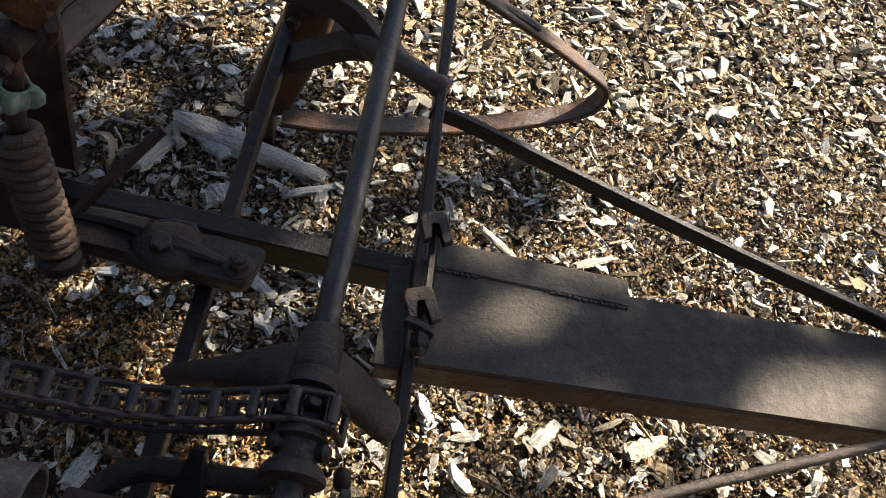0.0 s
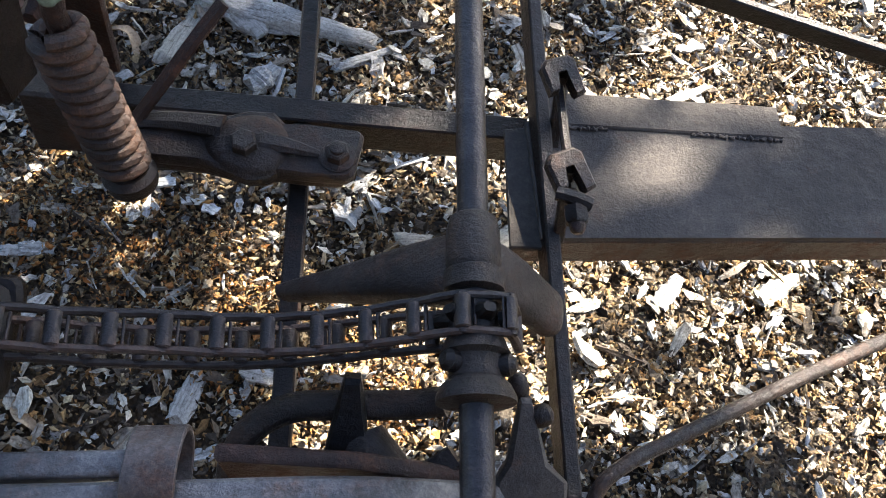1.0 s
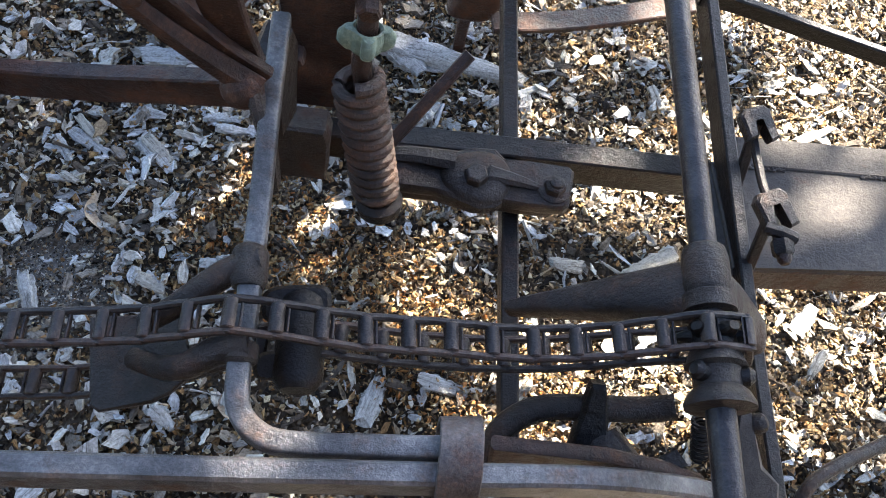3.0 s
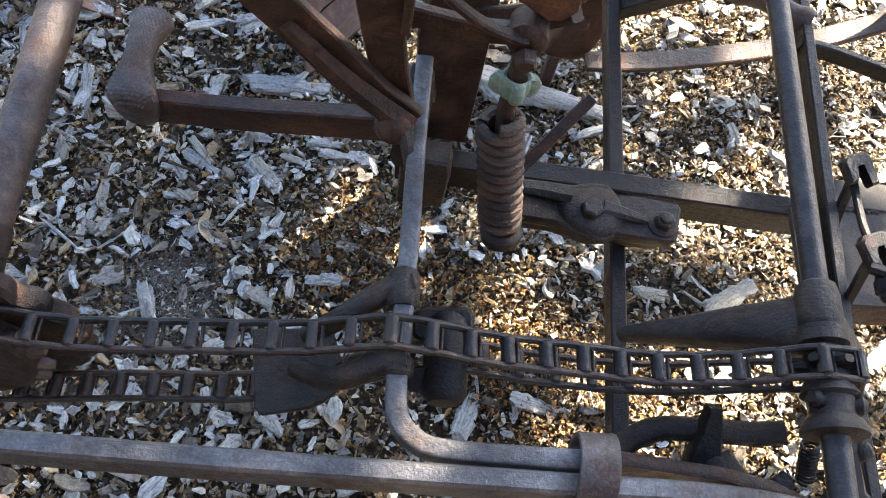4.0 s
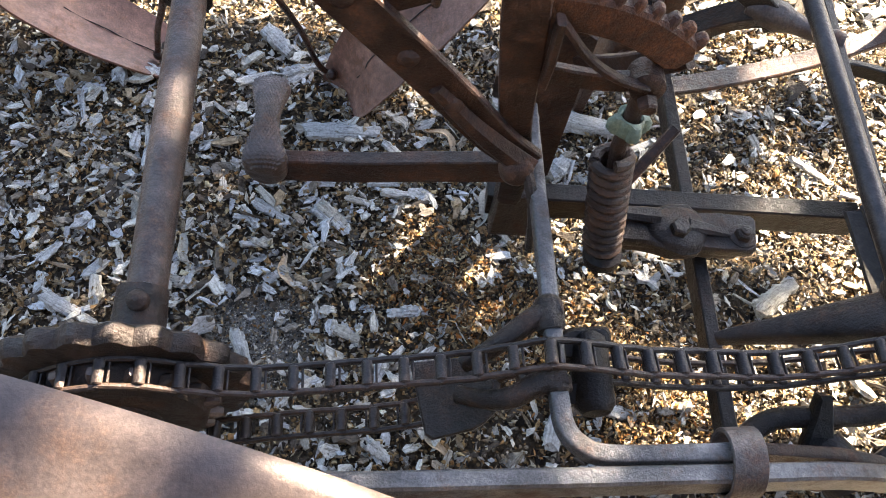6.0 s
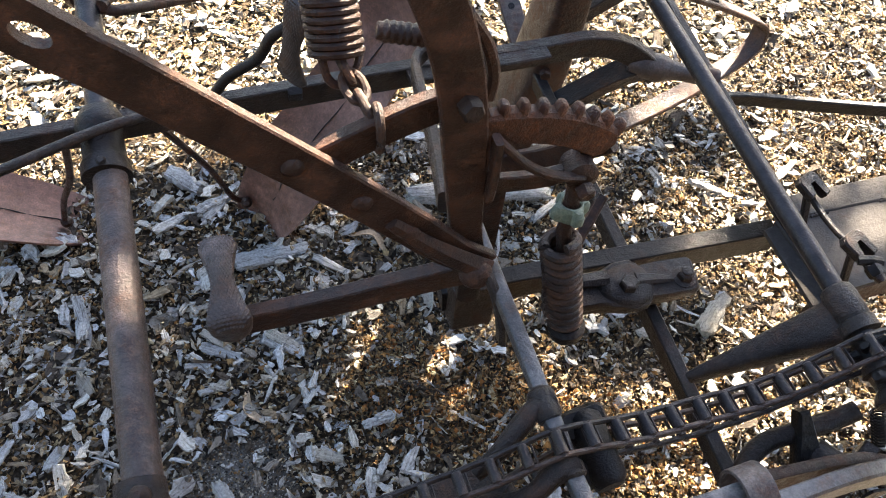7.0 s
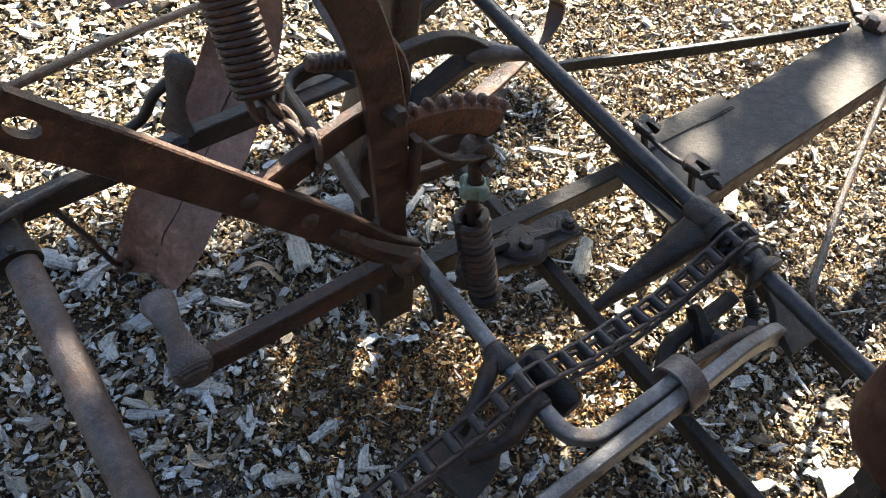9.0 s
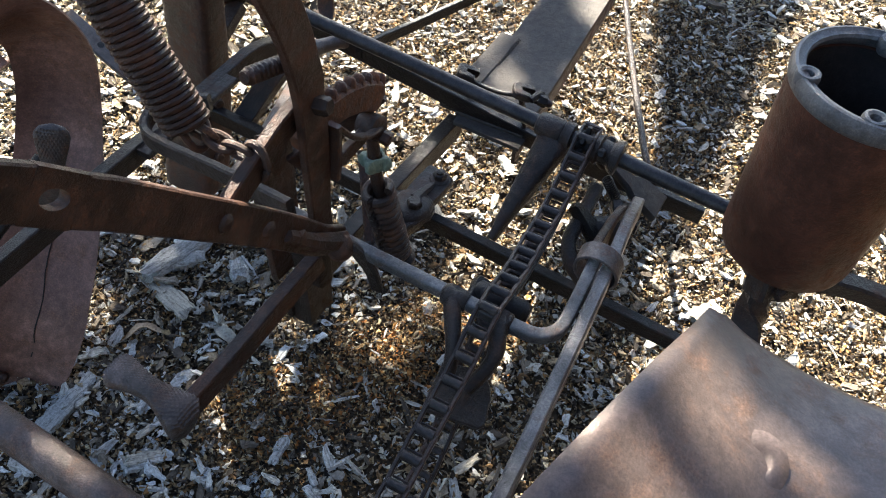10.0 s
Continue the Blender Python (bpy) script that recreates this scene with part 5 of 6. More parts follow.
def templates(kind, count):
    """Small pieces with uneven outlines: unit length along x."""
    out = []
    for _ in range(count):
        if kind in ("chip", "flake"):
            n = 5 if kind == "chip" else 3
            w0, th = rng.uniform(0.28, 0.66), rng.uniform(0.07, 0.16)
            v, lo, hi = [], rng.uniform(0.0, 0.3), rng.uniform(0.72, 1.0)
            for i in range(n):
                t = i / (n - 1)
                w = w0 * (0.75 + 0.5 * rng.random()) * (0.2 + 0.8 * math.sin(math.pi * (lo + (hi - lo) * t)))
                off = rng.normal(0, 0.035)
                bend = 0.05 * math.sin(math.pi * t) * rng.uniform(-1, 1.3)
                for sx, sz in ((-1, -1), (1, -1), (1, 1), (-1, 1)):
                    xx = t - 0.5 + (rng.normal(0, 0.07) if i in (0, n - 1) else rng.normal(0, 0.02))
                    v.append((xx, off + sx * w / 2 * rng.uniform(0.8, 1.15), bend + sz * th / 2 * rng.uniform(0.6, 1.3)))
            f = [(i * 4 + j, i * 4 + (j + 1) % 4, (i + 1) * 4 + (j + 1) % 4, (i + 1) * 4 + j) for i in range(n - 1) for j in range(4)]
            f += [(3, 2, 1, 0), (n * 4 - 4, n * 4 - 3, n * 4 - 2, n * 4 - 1)]
        elif kind == "splinter":
            w0, th = rng.uniform(0.05, 0.12), rng.uniform(0.04, 0.08)
            v = []
            for i in range(3):
                t = i / 2
                for sx, sz in ((-1, -0.6), (1, -0.6), (0, 1)):
                    v.append((t - 0.5 + rng.normal(0, 0.03), 0.1 * math.sin(math.pi * t) * rng.uniform(-1, 1) + sx * w0 / 2 * rng.uniform(0.6, 1.2), sz * th / 2))
            f = [(i * 3 + j, i * 3 + (j + 1) % 3, (i + 1) * 3 + (j + 1) % 3, (i + 1) * 3 + j) for i in range(2) for j in range(3)] + [(2, 1, 0, 0)[:3], (6, 7, 8)]
        else:
            v = []
            w, th = (rng.uniform(0.45, 0.95), rng.uniform(0.3, 0.7)) if kind == "grain" else (rng.uniform(0.25, 0.7), rng.uniform(0.1, 0.22))
            if kind == "husk":
                w, th = rng.uniform(0.35, 0.9), rng.uniform(0.14, 0.34)
            for x, y, z in ((-0.5, 0, 0), (0.5, 0, 0), (0, -0.5 * w, 0), (0, 0.5 * w, 0), (0, 0, -0.5 * th), (0, 0, 0.5 * th)):
                v.append((x + rng.normal(0, 0.14), y + rng.normal(0, 0.12), z + rng.normal(0, 0.08 if kind == "husk" else 0.02)))
            f = [(0, 2, 5), (2, 1, 5), (1, 3, 5), (3, 0, 5), (2, 0, 4), (1, 2, 4), (3, 1, 4), (0, 3, 4)]
        out.append((np.array(v), f))
    return out


def scatter(name, mat, kind, xy, sizes, tilt, lift, label, category):
    """Strews pieces over the ground as one mesh."""
    tmpl = templates(kind, 20)
    V, F, A, k = [], [], [], 0
    pick = rng.integers(0, len(tmpl), len(xy))
    yaw = rng.uniform(0, 2 * math.pi, len(xy))
    tx, ty = rng.normal(0, tilt, len(xy)), rng.normal(0, tilt, len(xy))
    up = rng.random(len(xy))
    for i, (x, y) in enumerate(xy):
        v, f = tmpl[pick[i]]
        c, s_ = math.cos(yaw[i]), math.sin(yaw[i])
        ca, sa, cb, sb = math.cos(tx[i]), math.sin(tx[i]), math.cos(ty[i]), math.sin(ty[i])
        R = np.array(((c, -s_, 0), (s_, c, 0), (0, 0, 1))) @ np.array(((1, 0, 0), (0, ca, -sa), (0, sa, ca))) @ np.array(((cb, 0, sb), (0, 1, 0), (-sb, 0, cb)))
        A.append(v * sizes[i] + (yaw[i] * 3, up[i] * 5, tx[i]))
        p = (v * sizes[i]) @ R.T
        p += (x, y, height(x, y) + lift[0] + (lift[1] - lift[0]) * up[i])
        V.append(p)
        F += [tuple(q + k for q in face) for face in f]
        k += len(v)
    me = bpy.data.meshes.new(name)
    me.from_pydata(np.concatenate(V).tolist(), [], F)
    me.materials.append(mat)
    me.attributes.new("piece_axes", "FLOAT_VECTOR", "POINT").data.foreach_set("vector", np.concatenate(A).astype(np.float32).ravel())
    return tagged(new(name, me), label, category, kind="stuff")


def spread(n, box, bare=True):
    x0, x1, y0, y1 = box
    p = np.column_stack((rng.uniform(x0, x1, n), rng.uniform(y0, y1, n)))
    if bare:
        d = ((p[:, 0] + 0.72) / 0.09) ** 2 + ((p[:, 1] - 0.74) / 0.10) ** 2
        p = p[(d > 1.0) | (rng.random(len(p)) < 0.12 + 0.5 * d)]
    return p


def drift(p, a, b):
    """Thins a spread from one side of the place to the other."""
    k = np.clip((p[:, 0] + 0.75) / 0.6, 0, 1)
    return p[rng.random(len(p)) < a + (b - a) * k]


def patchy(p, keep):
    """Thins a spread in drifts."""
    k = np.array([noise.noise((x * 2.3, y * 2.3, 4.0)) + 0.5 * noise.noise((x * 7, y * 7, 1.0)) for x, y in p])
    return p[k + rng.normal(0, 0.25, len(p)) > np.quantile(k, 1 - keep) * 0.9]


NEAR, MID = (-1.35, 1.45, -0.35, 1.6), (-1.9, 2.8, -0.3, 3.3)


def outside(p):
    p = p[(p[:, 0] > NEAR[0]) | (p[:, 1] > 0.8)]
    return p[~((p[:, 0] > NEAR[0]) & (p[:, 0] < NEAR[1]) & (p[:, 1] > NEAR[2]) & (p[:, 1] < NEAR[3]))]


def husk_drift(p):
    """Nearness to the drift of husks that lies under the chain, 0 to 1."""
    a, b = np.array((-0.44, 0.87)), np.array((0.0, 0.60))
    t = np.clip(((p - a) @ (b - a)) / ((b - a) @ (b - a)), 0, 1)
    d = np.linalg.norm(p - a - t[:, None] * (b - a), axis=1)
    return np.clip(1.6 - d / 0.085, 0, 1)


def off_drift(p, most):
    return p[rng.random(len(p)) > most * husk_drift(p)]


xy = off_drift(drift(patchy(spread(15500, NEAR), 0.8), 1.0, 0.8), 0.4)
scatter("wood_chips", CHIP, "chip", xy, np.clip(rng.lognormal(math.log(0.0188), 0.43, len(xy)), 0.009, 0.050), 0.34, (0.003, 0.024), "weathered grey and tan wood chips strewn over soil", "wood chips")
xy = off_drift(drift(spread(90000, NEAR), 0.68, 0.80), 0.35)
scatter("small_chips", SLIVER, "sliver", xy, np.clip(rng.lognormal(math.log(0.0125), 0.38, len(xy)), 0.006, 0.027), 0.5, (-0.001, 0.016), "small splintered wood bits between larger chips", "wood chips")
xy = drift(patchy(spread(165000, NEAR), 0.84), 0.6, 1.0)
extra = spread(60000, (-0.6, 0.15, 0.45, 1.02))
extra = extra[rng.random(len(extra)) < 0.45 * husk_drift(extra)]
scatter("seed_litter", GRAIN, "husk", xy, np.clip(rng.lognormal(math.log(0.0072), 0.42, len(xy)), 0.003, 0.017), 0.8, (-0.001, 0.020), "ochre and brown seed husks and crumbs", "litter")
scatter("golden_husks", HUSK, "husk", extra, np.clip(rng.lognormal(math.log(0.0076), 0.42, len(extra)), 0.003, 0.017), 0.8, (0.001, 0.023), "golden orange husks drifted together under the chain", "litter")
xy = spread(900, NEAR)
scatter("twigs", CHIP, "splinter", xy, rng.uniform(0.02, 0.075, len(xy)), 0.2, (0.004, 0.018), "thin splinters and dry stalks", "twigs")
a, r = rng.uniform(0, 2 * math.pi, 9000), np.sqrt(rng.random(9000))
xy = np.column_stack((-0.72 + 0.12 * r * np.cos(a), 0.74 + 0.13 * r * np.sin(a)))
scatter("grit", SLIVER, "grain", xy, np.clip(rng.lognormal(math.log(0.0026), 0.5, len(xy)), 0.001, 0.008), 0.6, (-0.001, 0.002), "fine dusty grit on the bare patch", "grit")
xy = outside(spread(17000, MID, False))
scatter("wood_chips_farther", CHIP, "flake", xy, np.clip(rng.lognormal(math.log(0.026), 0.4, len(xy)), 0.012, 0.06), 0.3, (0.001, 0.02), "weathered wood chips strewn farther out", "wood chips")
xy = outside(spread(76000, MID, False))
scatter("small_chips_farther", SLIVER, "sliver", xy, np.clip(rng.lognormal(math.log(0.019), 0.4, len(xy)), 0.008, 0.042), 0.45, (-0.001, 0.014), "small wood bits strewn farther out", "wood chips")
xy = outside(spread(90000, MID, False))
scatter("seed_litter_farther", PALE_GRAIN, "husk", xy, np.clip(rng.lognormal(math.log(0.013), 0.35, len(xy)), 0.007, 0.024), 0.6, (-0.002, 0.010), "ochre husks and crumbs farther out", "litter")


def chunk(name, mat, at, L, w, t, yaw, label, category, tilt=0.05, seed=1, bend=0.0):
    """A large piece of wood with split, uneven faces."""
    r = random.Random(seed)
    n, m = 13, 10
    rings = []
    for i in range(n):
        q = i / (n - 1)
        k = 0.72 + 0.28 * math.sin(math.pi * min(1, q * 1.15 + 0.12))
        ring = []
        for j in range(m):
            a = 2 * math.pi * j / m + 0.2
            x, z = math.cos(a), math.sin(a)
            x, z = math.copysign(abs(x) ** 0.6, x), math.copysign(abs(z) ** 0.6, z)
            ring.append(Vector(((q - 0.5) * L + (r.uniform(-0.09, 0.09) * L if i in (0, n - 1) else 0), x * w / 2 * k * r.uniform(0.78, 1.15) + bend * math.sin(math.pi * q), z * t / 2 * k * r.uniform(0.65, 1.2))))
        rings.append(ring)
    s = Shape().loft(rings)
    m4 = Matrix.Translation((at[0], at[1], height(at[0], at[1]) + at[2])) @ Euler((0, tilt, radians(yaw))).to_matrix().to_4x4()
    axes = np.array([tuple(p) for p in s.v], dtype=np.float32) + seed
    s.v = [tuple(m4 @ Vector(p)) for p in s.v]
    ob = lone(name, s, mat, label, category)
    ob.data.attributes.new("piece_axes", "FLOAT_VECTOR", "POINT").data.foreach_set("vector", axes.ravel())
    return ob


def leaf_curl(at, L, w, yaw, label, seed, mat):
    """A dry leaf or bark strip, curled along its length."""
    r = random.Random(seed)
    line, n = [], 12
    for i in range(n + 1):
        t = i / n
        line.append(Vector(((t - 0.5) * L, 0.12 * L * math.sin(5 * t + seed), 0.012 + 0.14 * L * math.sin(math.pi * t) * (0.6 + 0.5 * math.sin(7 * t + seed)))))
    s = Shape().sweep(line, [(-0.5, 0.25), (-0.25, 0.06), (0, 0), (0.25, 0.06), (0.5, 0.25), (0.5, 0.31), (0.25, 0.12), (0, 0.06), (-0.25, 0.12), (-0.5, 0.31)], (0.2 * math.sin(seed), 0.3, 1), scale=[w * (0.12 + 0.88 * math.sin(math.pi * (0.08 + 0.84 * i / n)) * r.uniform(0.85, 1.1)) for i in range(n + 1)])
    m4 = Matrix.Translation((at[0], at[1], height(*at))) @ Euler((0, 0, radians(yaw))).to_matrix().to_4x4()
    s.v = [tuple(m4 @ Vector(p)) for p in s.v]
    return lone("dry_leaf", s, mat, label, "leaf", "dry leaves on the mulch")


chunk("driftwood", WOOD, (-0.151, 1.241, 0.022), 0.285, 0.05, 0.034, -9, "grey weathered split log lying among wood chips", "log", seed=3)
chunk("bark_slab", PALE, (-0.315, 1.197, 0.02), 0.155, 0.045, 0.012, 77, "pale torn strip of bark leaning on chips", "bark", seed=14, tilt=0.18)
chunk("wood_block", WOOD, (-0.183, 1.118, 0.022), 0.055, 0.042, 0.032, 51, "angular grey lump of wood on the mulch", "wood block", seed=4)
chunk("wood_stick", WOOD, (-0.023, 1.181, 0.018), 0.11, 0.018, 0.012, 32, "grey split stick beside the log", "stick", seed=9)
chunk("wood_block", PALE, (0.206, 0.855, 0.014), 0.10, 0.042, 0.022, 40, "pale split wood block lying on the mulch", "wood block", seed=5)
chunk("wood_flake", PALE, (0.071, 0.848, 0.016), 0.056, 0.02, 0.01, 4, "small pale oval wood flake", "wood flake", seed=15)
chunk("wood_slab", WOOD, (-0.61, 1.178, 0.016), 0.15, 0.042, 0.022, 6, "broad grey slab of wood beside the foot rest", "wood slab", seed=6)
chunk("wood_flake", WOOD, (-0.725, 0.984, 0.014), 0.076, 0.024, 0.010, -27, "grey wood flake on the mulch", "wood flake", seed=16)
chunk("wood_flake", WOOD, (-0.615, 0.979, 0.014), 0.072, 0.022, 0.010, -23, "grey wood flake on the mulch", "wood flake", seed=17)
chunk("wood_flake", WOOD, (-0.564, 0.742, 0.012), 0.042, 0.024, 0.008, -38, "small grey wood flake at the bare patch", "wood flake", seed=18)
chunk("wood_flake", WOOD, (-0.737, 0.707, 0.012), 0.062, 0.018, 0.008, -66, "small grey wood flake at the bare patch", "wood flake", seed=19)
chunk("wood_flake", WOOD, (-0.216, 0.592, 0.014), 0.072, 0.032, 0.010, 75, "flat grey split flake under the chain", "wood flake", seed=8)
chunk("wood_flake", WOOD, (-0.141, 0.614, 0.012), 0.047, 0.016, 0.008, 71, "narrow grey flake under the chain", "wood flake", seed=20)
chunk("wood_block", WOOD, (-0.758, 1.40, 0.018), 0.086, 0.04, 0.026, -47, "grey wood lump beside the shovel blade", "wood block", seed=7)
chunk("wood_stick", WOOD, (-0.706, 1.332, 0.016), 0.078, 0.027, 0.018, 24, "short grey stick beside the shovel blade", "stick", seed=21)
chunk("wood_block", WOOD, (-0.225, 1.235, 0.02), 0.085, 0.05, 0.03, -40, "grey wood block near the log", "wood block", seed=22)
chunk("wood_stick", PALE, (0.536, 1.173, 0.016), 0.085, 0.019, 0.012, 30, "pale splinter lying in the sun", "stick", seed=23)
chunk("wood_flake", PALE, (0.699, 0.855, 0.014), 0.06, 0.017, 0.008, -61, "pale splinter lying in the sun", "wood flake", seed=24)
chunk("wood_block", WOOD, (0.459, 0.792, 0.016), 0.062, 0.032, 0.02, 53, "grey fibrous wood block", "wood block", seed=25)
chunk("wood_block", PALE, (0.637, 0.812, 0.016), 0.085, 0.036, 0.02, 33, "pale wood block lying in the sun", "wood block", seed=26)
chunk("wood_block", PALE, (0.296, 0.203, 0.016), 0.08, 0.06, 0.022, -22, "pale sunlit wood block under the hopper", "wood block", seed=27)
chunk("wood_flake", WOOD, (-0.611, 0.980, 0.015), 0.078, 0.022, 0.007, -39, "grey weathered wood flake lying on the mulch", "wood flake", tilt=0.04, seed=40)
chunk("wood_flake", PALE, (-0.570, 0.741, 0.017), 0.053, 0.022, 0.009, -22, "pale tan split flake on the mulch", "wood flake", tilt=0.09, seed=41)
chunk("wood_flake", WOOD, (-0.742, 0.708, 0.019), 0.063, 0.018, 0.010, -65, "flat grey wood flake among husks", "wood flake", tilt=0.14, seed=42)
chunk("wood_stick", WOOD, (-0.742, 0.911, 0.015), 0.053, 0.012, 0.011, 10, "narrow pale splinter among husks", "stick", tilt=0.19, seed=43)
chunk("wood_flake", WOOD, (-0.645, 0.926, 0.017), 0.049, 0.012, 0.007, -62, "pale grey split flake on the mulch", "wood flake", tilt=0.04, seed=44)
chunk("wood_flake", PALE, (-0.730, 1.006, 0.019), 0.064, 0.016, 0.009, -45, "flat tan wood flake among husks", "wood flake", tilt=0.09, seed=45)
chunk("wood_flake", WOOD, (-0.518, 1.059, 0.015), 0.061, 0.020, 0.010, 8, "grey weathered wood flake lying on the mulch", "wood flake", tilt=0.14, seed=46)
chunk("wood_flake", WOOD, (-0.902, 1.070, 0.017), 0.054, 0.014, 0.011, -32, "pale grey split flake on the mulch", "wood flake", tilt=0.19, seed=47)
chunk("wood_flake", WOOD, (-0.055, 0.945, 0.019), 0.060, 0.024, 0.007, -26, "flat grey wood flake among husks", "wood flake", tilt=0.04, seed=48)
chunk("wood_flake", PALE, (0.073, 0.841, 0.015), 0.045, 0.018, 0.009, -6, "tan weathered wood flake lying on the mulch", "wood flake", tilt=0.09, seed=49)
chunk("wood_flake", WOOD, (-0.116, 0.623, 0.017), 0.068, 0.028, 0.010, -9, "pale grey split flake on the mulch", "wood flake", tilt=0.14, seed=50)
chunk("wood_flake", WOOD, (-0.503, 0.536, 0.019), 0.042, 0.022, 0.011, -35, "flat grey wood flake among husks", "wood flake", tilt=0.19, seed=51)
chunk("wood_flake", WOOD, (-0.367, 0.468, 0.015), 0.059, 0.022, 0.007, 37, "grey weathered wood flake lying on the mulch", "wood flake", tilt=0.04, seed=52)
chunk("wood_flake", PALE, (-0.306, 0.477, 0.017), 0.057, 0.020, 0.009, -22, "pale tan split flake on the mulch", "wood flake", tilt=0.09, seed=53)
chunk("wood_flake", WOOD, (-1.091, 0.865, 0.019), 0.051, 0.020, 0.010, 63, "flat grey wood flake among husks", "wood flake", tilt=0.14, seed=54)
chunk("wood_stick", WOOD, (-0.970, 1.101, 0.015), 0.096, 0.014, 0.011, 94, "narrow pale splinter among husks", "stick", tilt=0.19, seed=55)
chunk("wood_stick", WOOD, (-0.904, 0.801, 0.017), 0.098, 0.006, 0.007, -31, "thin grey splinter lying on the mulch", "stick", tilt=0.04, seed=56)
chunk("wood_flake", PALE, (-0.607, 0.976, 0.019), 0.072, 0.026, 0.009, -41, "flat tan wood flake among husks", "wood flake", tilt=0.09, seed=57)
chunk("wood_flake", WOOD, (-0.962, 1.101, 0.015), 0.086, 0.022, 0.010, 85, "grey weathered wood flake lying on the mulch", "wood flake", tilt=0.14, seed=58)
chunk("wood_stick", WOOD, (-1.031, 0.758, 0.017), 0.108, 0.024, 0.011, -25, "narrow pale splinter among husks", "stick", tilt=0.19, seed=59)
chunk("wood_flake", WOOD, (-0.468, 0.784, 0.019), 0.062, 0.020, 0.007, 8, "flat grey wood flake among husks", "wood flake", tilt=0.04, seed=60)
chunk("wood_flake", PALE, (-0.746, 0.708, 0.015), 0.065, 0.018, 0.009, -67, "tan weathered wood flake lying on the mulch", "wood flake", tilt=0.09, seed=61)
chunk("wood_flake", WOOD, (-1.012, 0.839, 0.017), 0.045, 0.016, 0.010, 65, "pale grey split flake on the mulch", "wood flake", tilt=0.14, seed=62)
chunk("wood_flake", WOOD, (-0.791, 1.298, 0.019), 0.083, 0.026, 0.011, 35, "flat grey wood flake among husks", "wood flake", tilt=0.19, seed=63)
chunk("wood_flake", WOOD, (-0.697, 1.330, 0.015), 0.094, 0.026, 0.007, 50, "grey weathered wood flake lying on the mulch", "wood flake", tilt=0.04, seed=64)
chunk("wood_flake", PALE, (-0.564, 1.014, 0.017), 0.051, 0.014, 0.009, -8, "pale tan split flake on the mulch", "wood flake", tilt=0.09, seed=65)
chunk("wood_flake", WOOD, (-0.500, 1.133, 0.019), 0.068, 0.018, 0.010, -37, "flat grey wood flake among husks", "wood flake", tilt=0.14, seed=66)
chunk("wood_flake", WOOD, (-1.005, 0.841, 0.015), 0.044, 0.018, 0.011, 53, "grey weathered wood flake lying on the mulch", "wood flake", tilt=0.19, seed=67)
chunk("wood_stick", WOOD, (-1.114, 1.198, 0.017), 0.074, 0.014, 0.007, -71, "thin grey splinter lying on the mulch", "stick", tilt=0.04, seed=68)
chunk("wood_flake", PALE, (-0.736, 0.911, 0.019), 0.033, 0.014, 0.009, -20, "flat tan wood flake among husks", "wood flake", tilt=0.09, seed=69)
chunk("wood_flake", WOOD, (-0.772, 0.962, 0.015), 0.034, 0.012, 0.010, -10, "grey weathered wood flake lying on the mulch", "wood flake", tilt=0.14, seed=70)
chunk("wood_stick", WOOD, (-0.962, 1.096, 0.017), 0.102, 0.024, 0.011, -79, "narrow pale splinter among husks", "stick", tilt=0.19, seed=71)
chunk("wood_flake", WOOD, (-0.611, 0.971, 0.019), 0.070, 0.024, 0.007, -43, "flat grey wood flake among husks", "wood flake", tilt=0.04, seed=72)
chunk("wood_flake", PALE, (-0.728, 0.921, 0.015), 0.039, 0.016, 0.009, 46, "tan weathered wood flake lying on the mulch", "wood flake", tilt=0.09, seed=73)
chunk("wood_flake", WOOD, (-0.452, 0.788, 0.017), 0.045, 0.022, 0.010, 5, "pale grey split flake on the mulch", "wood flake", tilt=0.14, seed=74)
chunk("wood_flake", WOOD, (-0.494, 1.034, 0.019), 0.064, 0.018, 0.011, 6, "flat grey wood flake among husks", "wood flake", tilt=0.19, seed=75)
chunk("wood_flake", WOOD, (-0.762, 0.966, 0.015), 0.054, 0.018, 0.007, -52, "grey weathered wood flake lying on the mulch", "wood flake", tilt=0.04, seed=76)
chunk("wood_flake", PALE, (-0.962, 1.238, 0.017), 0.047, 0.020, 0.009, 15, "pale tan split flake on the mulch", "wood flake", tilt=0.09, seed=77)
chunk("wood_flake", WOOD, (-0.481, 0.703, 0.019), 0.040, 0.014, 0.010, 55, "flat grey wood flake among husks", "wood flake", tilt=0.14, seed=78)
chunk("wood_stick", WOOD, (0.362, 1.155, 0.015), 0.120, 0.016, 0.011, -28, "narrow pale splinter among husks", "stick", tilt=0.19, seed=79)
chunk("wood_flake", WOOD, (-0.158, 1.224, 0.017), 0.062, 0.020, 0.007, 5, "pale grey split flake on the mulch", "wood flake", tilt=0.04, seed=80)
leaf_curl((-0.867, 0.89), 0.068, 0.018, -59, "pale curled dry leaf", 1, PALE)
leaf_curl((-0.683, 0.86), 0.075, 0.017, -68, "brown curled dry leaf at the bare patch", 2, LEAFM)
leaf_curl((-0.414, 0.554), 0.05, 0.016, -58, "tan curled dry leaf beside the chain", 3, LEAFM)
leaf_curl((-0.324, 1.024), 0.10, 0.024, 58, "pale curled bark strip", 4, PALE)
leaf_curl((-0.41, 1.175), 0.085, 0.018, -47, "tan curled dry leaf", 5, LEAFM)

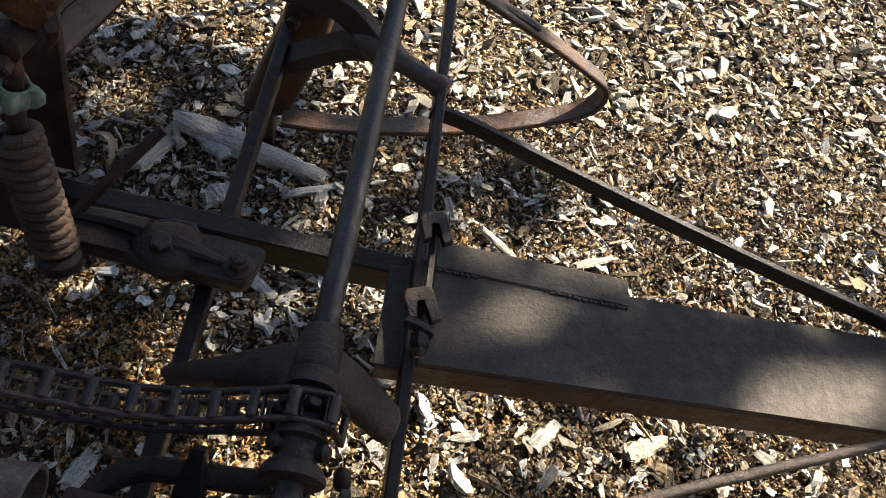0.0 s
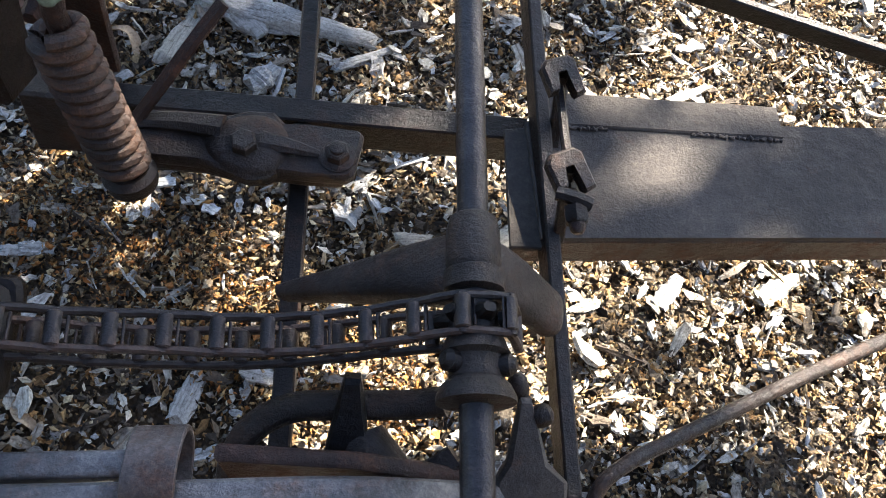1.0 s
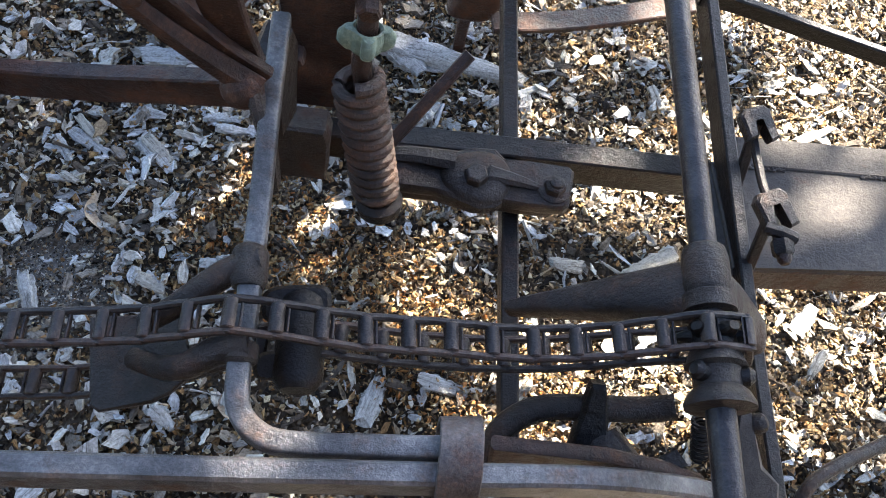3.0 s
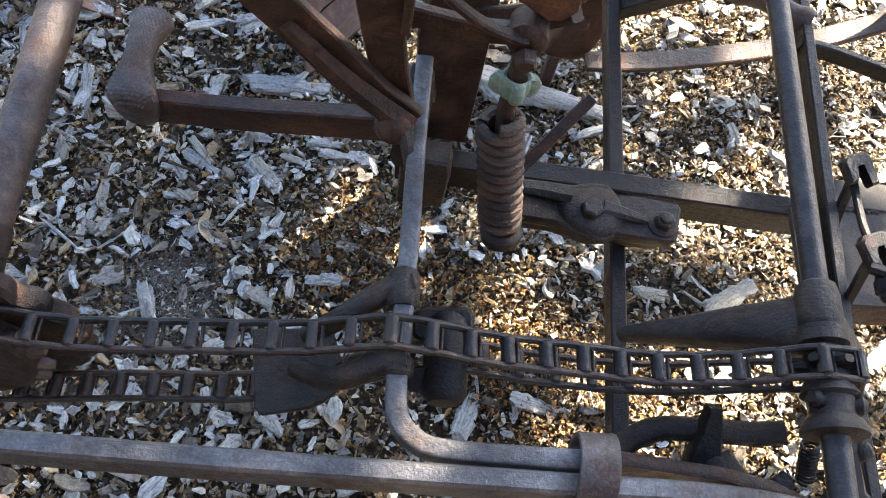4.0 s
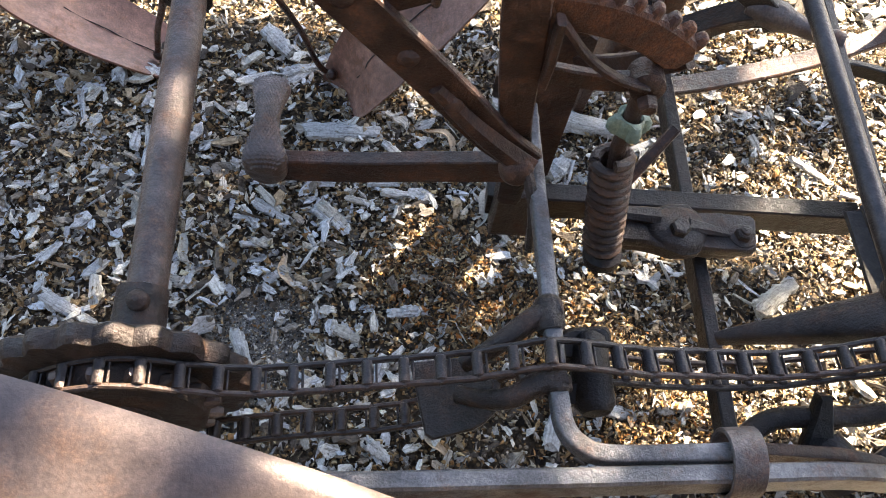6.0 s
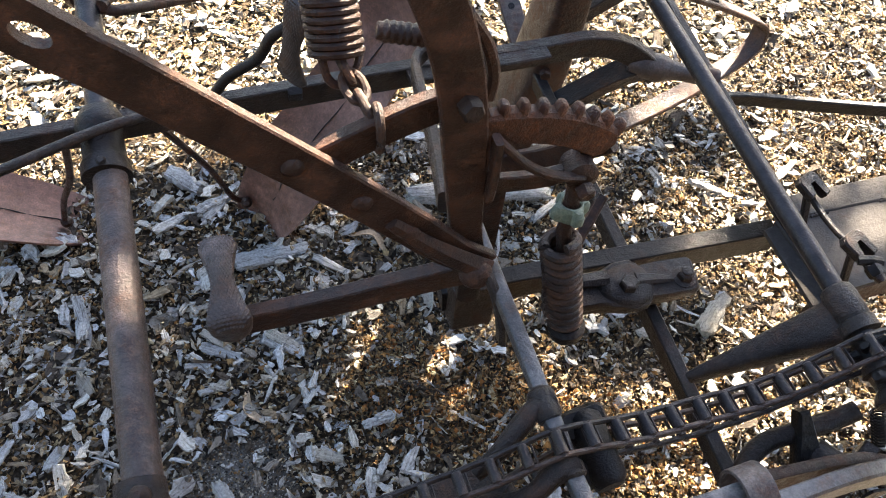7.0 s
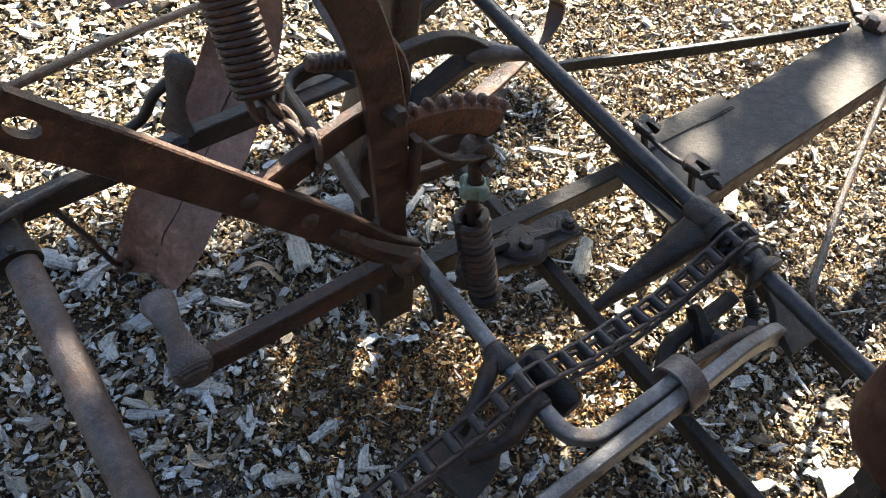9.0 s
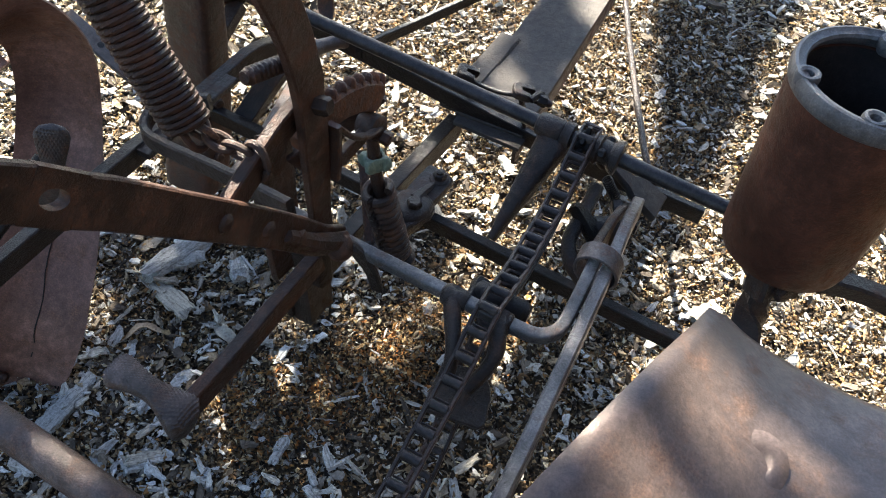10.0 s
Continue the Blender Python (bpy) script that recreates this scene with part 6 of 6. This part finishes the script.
# ---- the tree whose crown shades the place ----
tree = thing("tree", (1.04, 4.68, 0.0), "leafy tree standing in the sun beyond the implement", "tree")
s = Shape().rod(smooth([(1.04, 4.68, -0.1), (1.03, 4.68, 0.9), (1.05, 4.67, 1.9), (1.04, 4.66, 2.6), (1.01, 4.54, 3.2), (0.84, 4.17, 4.4)], 6), 0.185, 16, scale=[1.12 - 0.01 * i if i < 18 else 0.94 - 0.065 * (i - 17) for i in range(31)])
part("trunk", s, BARK, tree)
flat = SUN_DIR.xy.normalized()
tan_el = math.tan(radians(SUN_EL))
s, leaf = Shape(), Shape()
rl = random.Random(11)
# gaps in the crown: the sunlit places under them, on the ground and on raised parts, and their reach
OPEN_GROUND = ((-0.41, 0.915, 0.065), (-0.36, 0.83, 0.035), (-0.17, 0.84, 0.008), (-0.19, 0.71, 0.01), (-0.12, 0.74, 0.022), (-0.26, 0.83, 0), (-0.46, 0.88, 0.03), (-0.02, 0.585, -0.012),
               (0.04, 0.6, -0.005), (0.17, 0.6, 0.045), (0.31, 0.6, 0.05), (0.12, 0.665, 0.03), (0.24, 0.65, 0.03), (0.1, 0.57, 0.02), (0.35, 0.67, 0.02), (0.37, 0.55, 0.02), (-0.48, 0.8, 0.05),
               (-0.42, 1.32, 0.03), (-0.62, 0.3, 0.01), (-0.3, 0.3, 0.05), (-0.2, 0.95, 0.035), (0.12, 1.3, 0.035), (0.3, 1.22, 0.03), (0.24, 1.36, 0.03), (0.226, 0.68, -0.005),
               (0.4, 0.6, 0.01), (0.125, 0.678, -0.008), (0.31, 0.7, 0), (0.33, 0.32, 0.06), (0.36, 0.23, 0.04), (0.45, 0.42, 0.02))
OPEN_RAISED = ((-0.549, 0.706, 0.742, 0.06), (-0.245, 0.686, 0.43, 0.02), (-0.496, 0.261, 0.88, 0.005), (-0.496, 0.199, 0.88, 0.005), (-0.546, 0.239, 0.88, 0.01),
               (-0.646, 0.244, 0.88, 0.015), (-0.436, 0.247, 0.88, 0.005), (-0.356, 0.062, 0.88, 0.015), (-0.519, 0.725, 0.709, 0.02), (-0.624, 0.709, 0.823, 0.045),
               (-0.595, 0.711, 0.792, 0.045), (-0.658, 0.711, 0.861, 0.015), (-0.79, 0.815, 0.47, 0), (0.03, 0.815, 0.362, 0), (0.06, 0.816, 0.362, -0.005), (0.7, 0.748, 0.375, 0.008),
               (0.72, 0.755, 0.375, 0.004), (0.244, 0.735, 0.375, 0.003), (0.292, 0.756, 0.375, 0.003), (0.342, 0.78, 0.375, 0.001), (0.393, 0.804, 0.375, -0.003), (0.444, 0.82, 0.375, -0.007),
               (0.395, 0.713, 0.375, -0.011), (0.443, 0.721, 0.375, -0.013))
GAPS = OPEN_GROUND + tuple((x - flat.x * z / tan_el, y - flat.y * z / tan_el, r) for x, y, z, r in OPEN_RAISED)
count = 0
while count < 30500:
    count += 1
    if count % 8:
        a, b, h = rl.uniform(-2.5, 0.62), rl.uniform(-1.5, 1.6), rl.uniform(3.2, 4.8)
    else:
        a, b, h = rl.uniform(0.7, 1.8), rl.uniform(0.3, 0.95), rl.uniform(3.2, 4.4)
    n = 0.10 * noise.noise((a * 3.1, b * 3.1, 7.0))
    inside = (a < -0.06 + n and b < 1.43 + n + 0.05 * (a > -0.9)) or (-0.18 < a < 0.54 and 0.31 + n * 0.3 < b < 0.52 + n * 0.3) or ((a - 0.2) / 0.26) ** 2 + ((b - 1.29) / 0.13) ** 2 < 1 + 4 * n
    inside = inside or (-0.2 < a < 0.62 and 0.30 < b < 1.12 and noise.noise((a * 7.0, b * 7.0, 3.0)) > 0.22 + 0.30 * (b > 0.92))
    inside = inside or ((a - 0.05) / 0.11) ** 2 + ((b - 0.82) / 0.075) ** 2 < 1 + 4 * n or ((a - 0.40) / 0.08) ** 2 + ((b - 0.685) / 0.038) ** 2 < 1 + 4 * n
    inside = inside or (0.26 < a < 0.8 and 0.60 < b < 0.84 and noise.noise((a * 11.0, b * 11.0, 5.0)) > 0.16)
    inside = inside or (a > 0.74 + n and 0.36 + 0.5 * n < b < 0.525 + 0.387 * (a - 0.886))
    if not inside or any(math.hypot(a - p, b - q) < r * (0.85 + 0.3 * rl.random()) + 0.03 for p, q, r in GAPS):
        continue
    p = Vector((a, b, 0)) + Vector((flat.x, flat.y, 0)) * (h / tan_el) + Vector((0, 0, h))
    if count % 60 == 0 and a < -1.75:
        s.rod(smooth([(0.97, 4.02, 3.2 + 0.6 * rl.random()), ((1.02 + p.x) / 2, (4.02 + p.y) / 2, p.z * 0.5 + 1.9), tuple(p)], 4), 0.016, 6, wob=0)
    d = Vector((rl.gauss(0, 1), rl.gauss(0, 1), rl.gauss(0, 0.6))).normalized()
    e = d.orthogonal().normalized()
    k = rl.uniform(0, 6.28)
    e = e * math.cos(k) + d.cross(e) * math.sin(k)
    L = rl.uniform(0.07, 0.11)
    nrm = d.cross(e) * 0.006
    leaf.add([p - d * L / 2, p + e * L * 0.26, p + d * L / 2, p - e * L * 0.26, p + nrm], [(0, 1, 4), (1, 2, 4), (2, 3, 4), (3, 0, 4)])
part("limbs", s, BARK, tree)
part("crown", leaf, CROWN, tree)
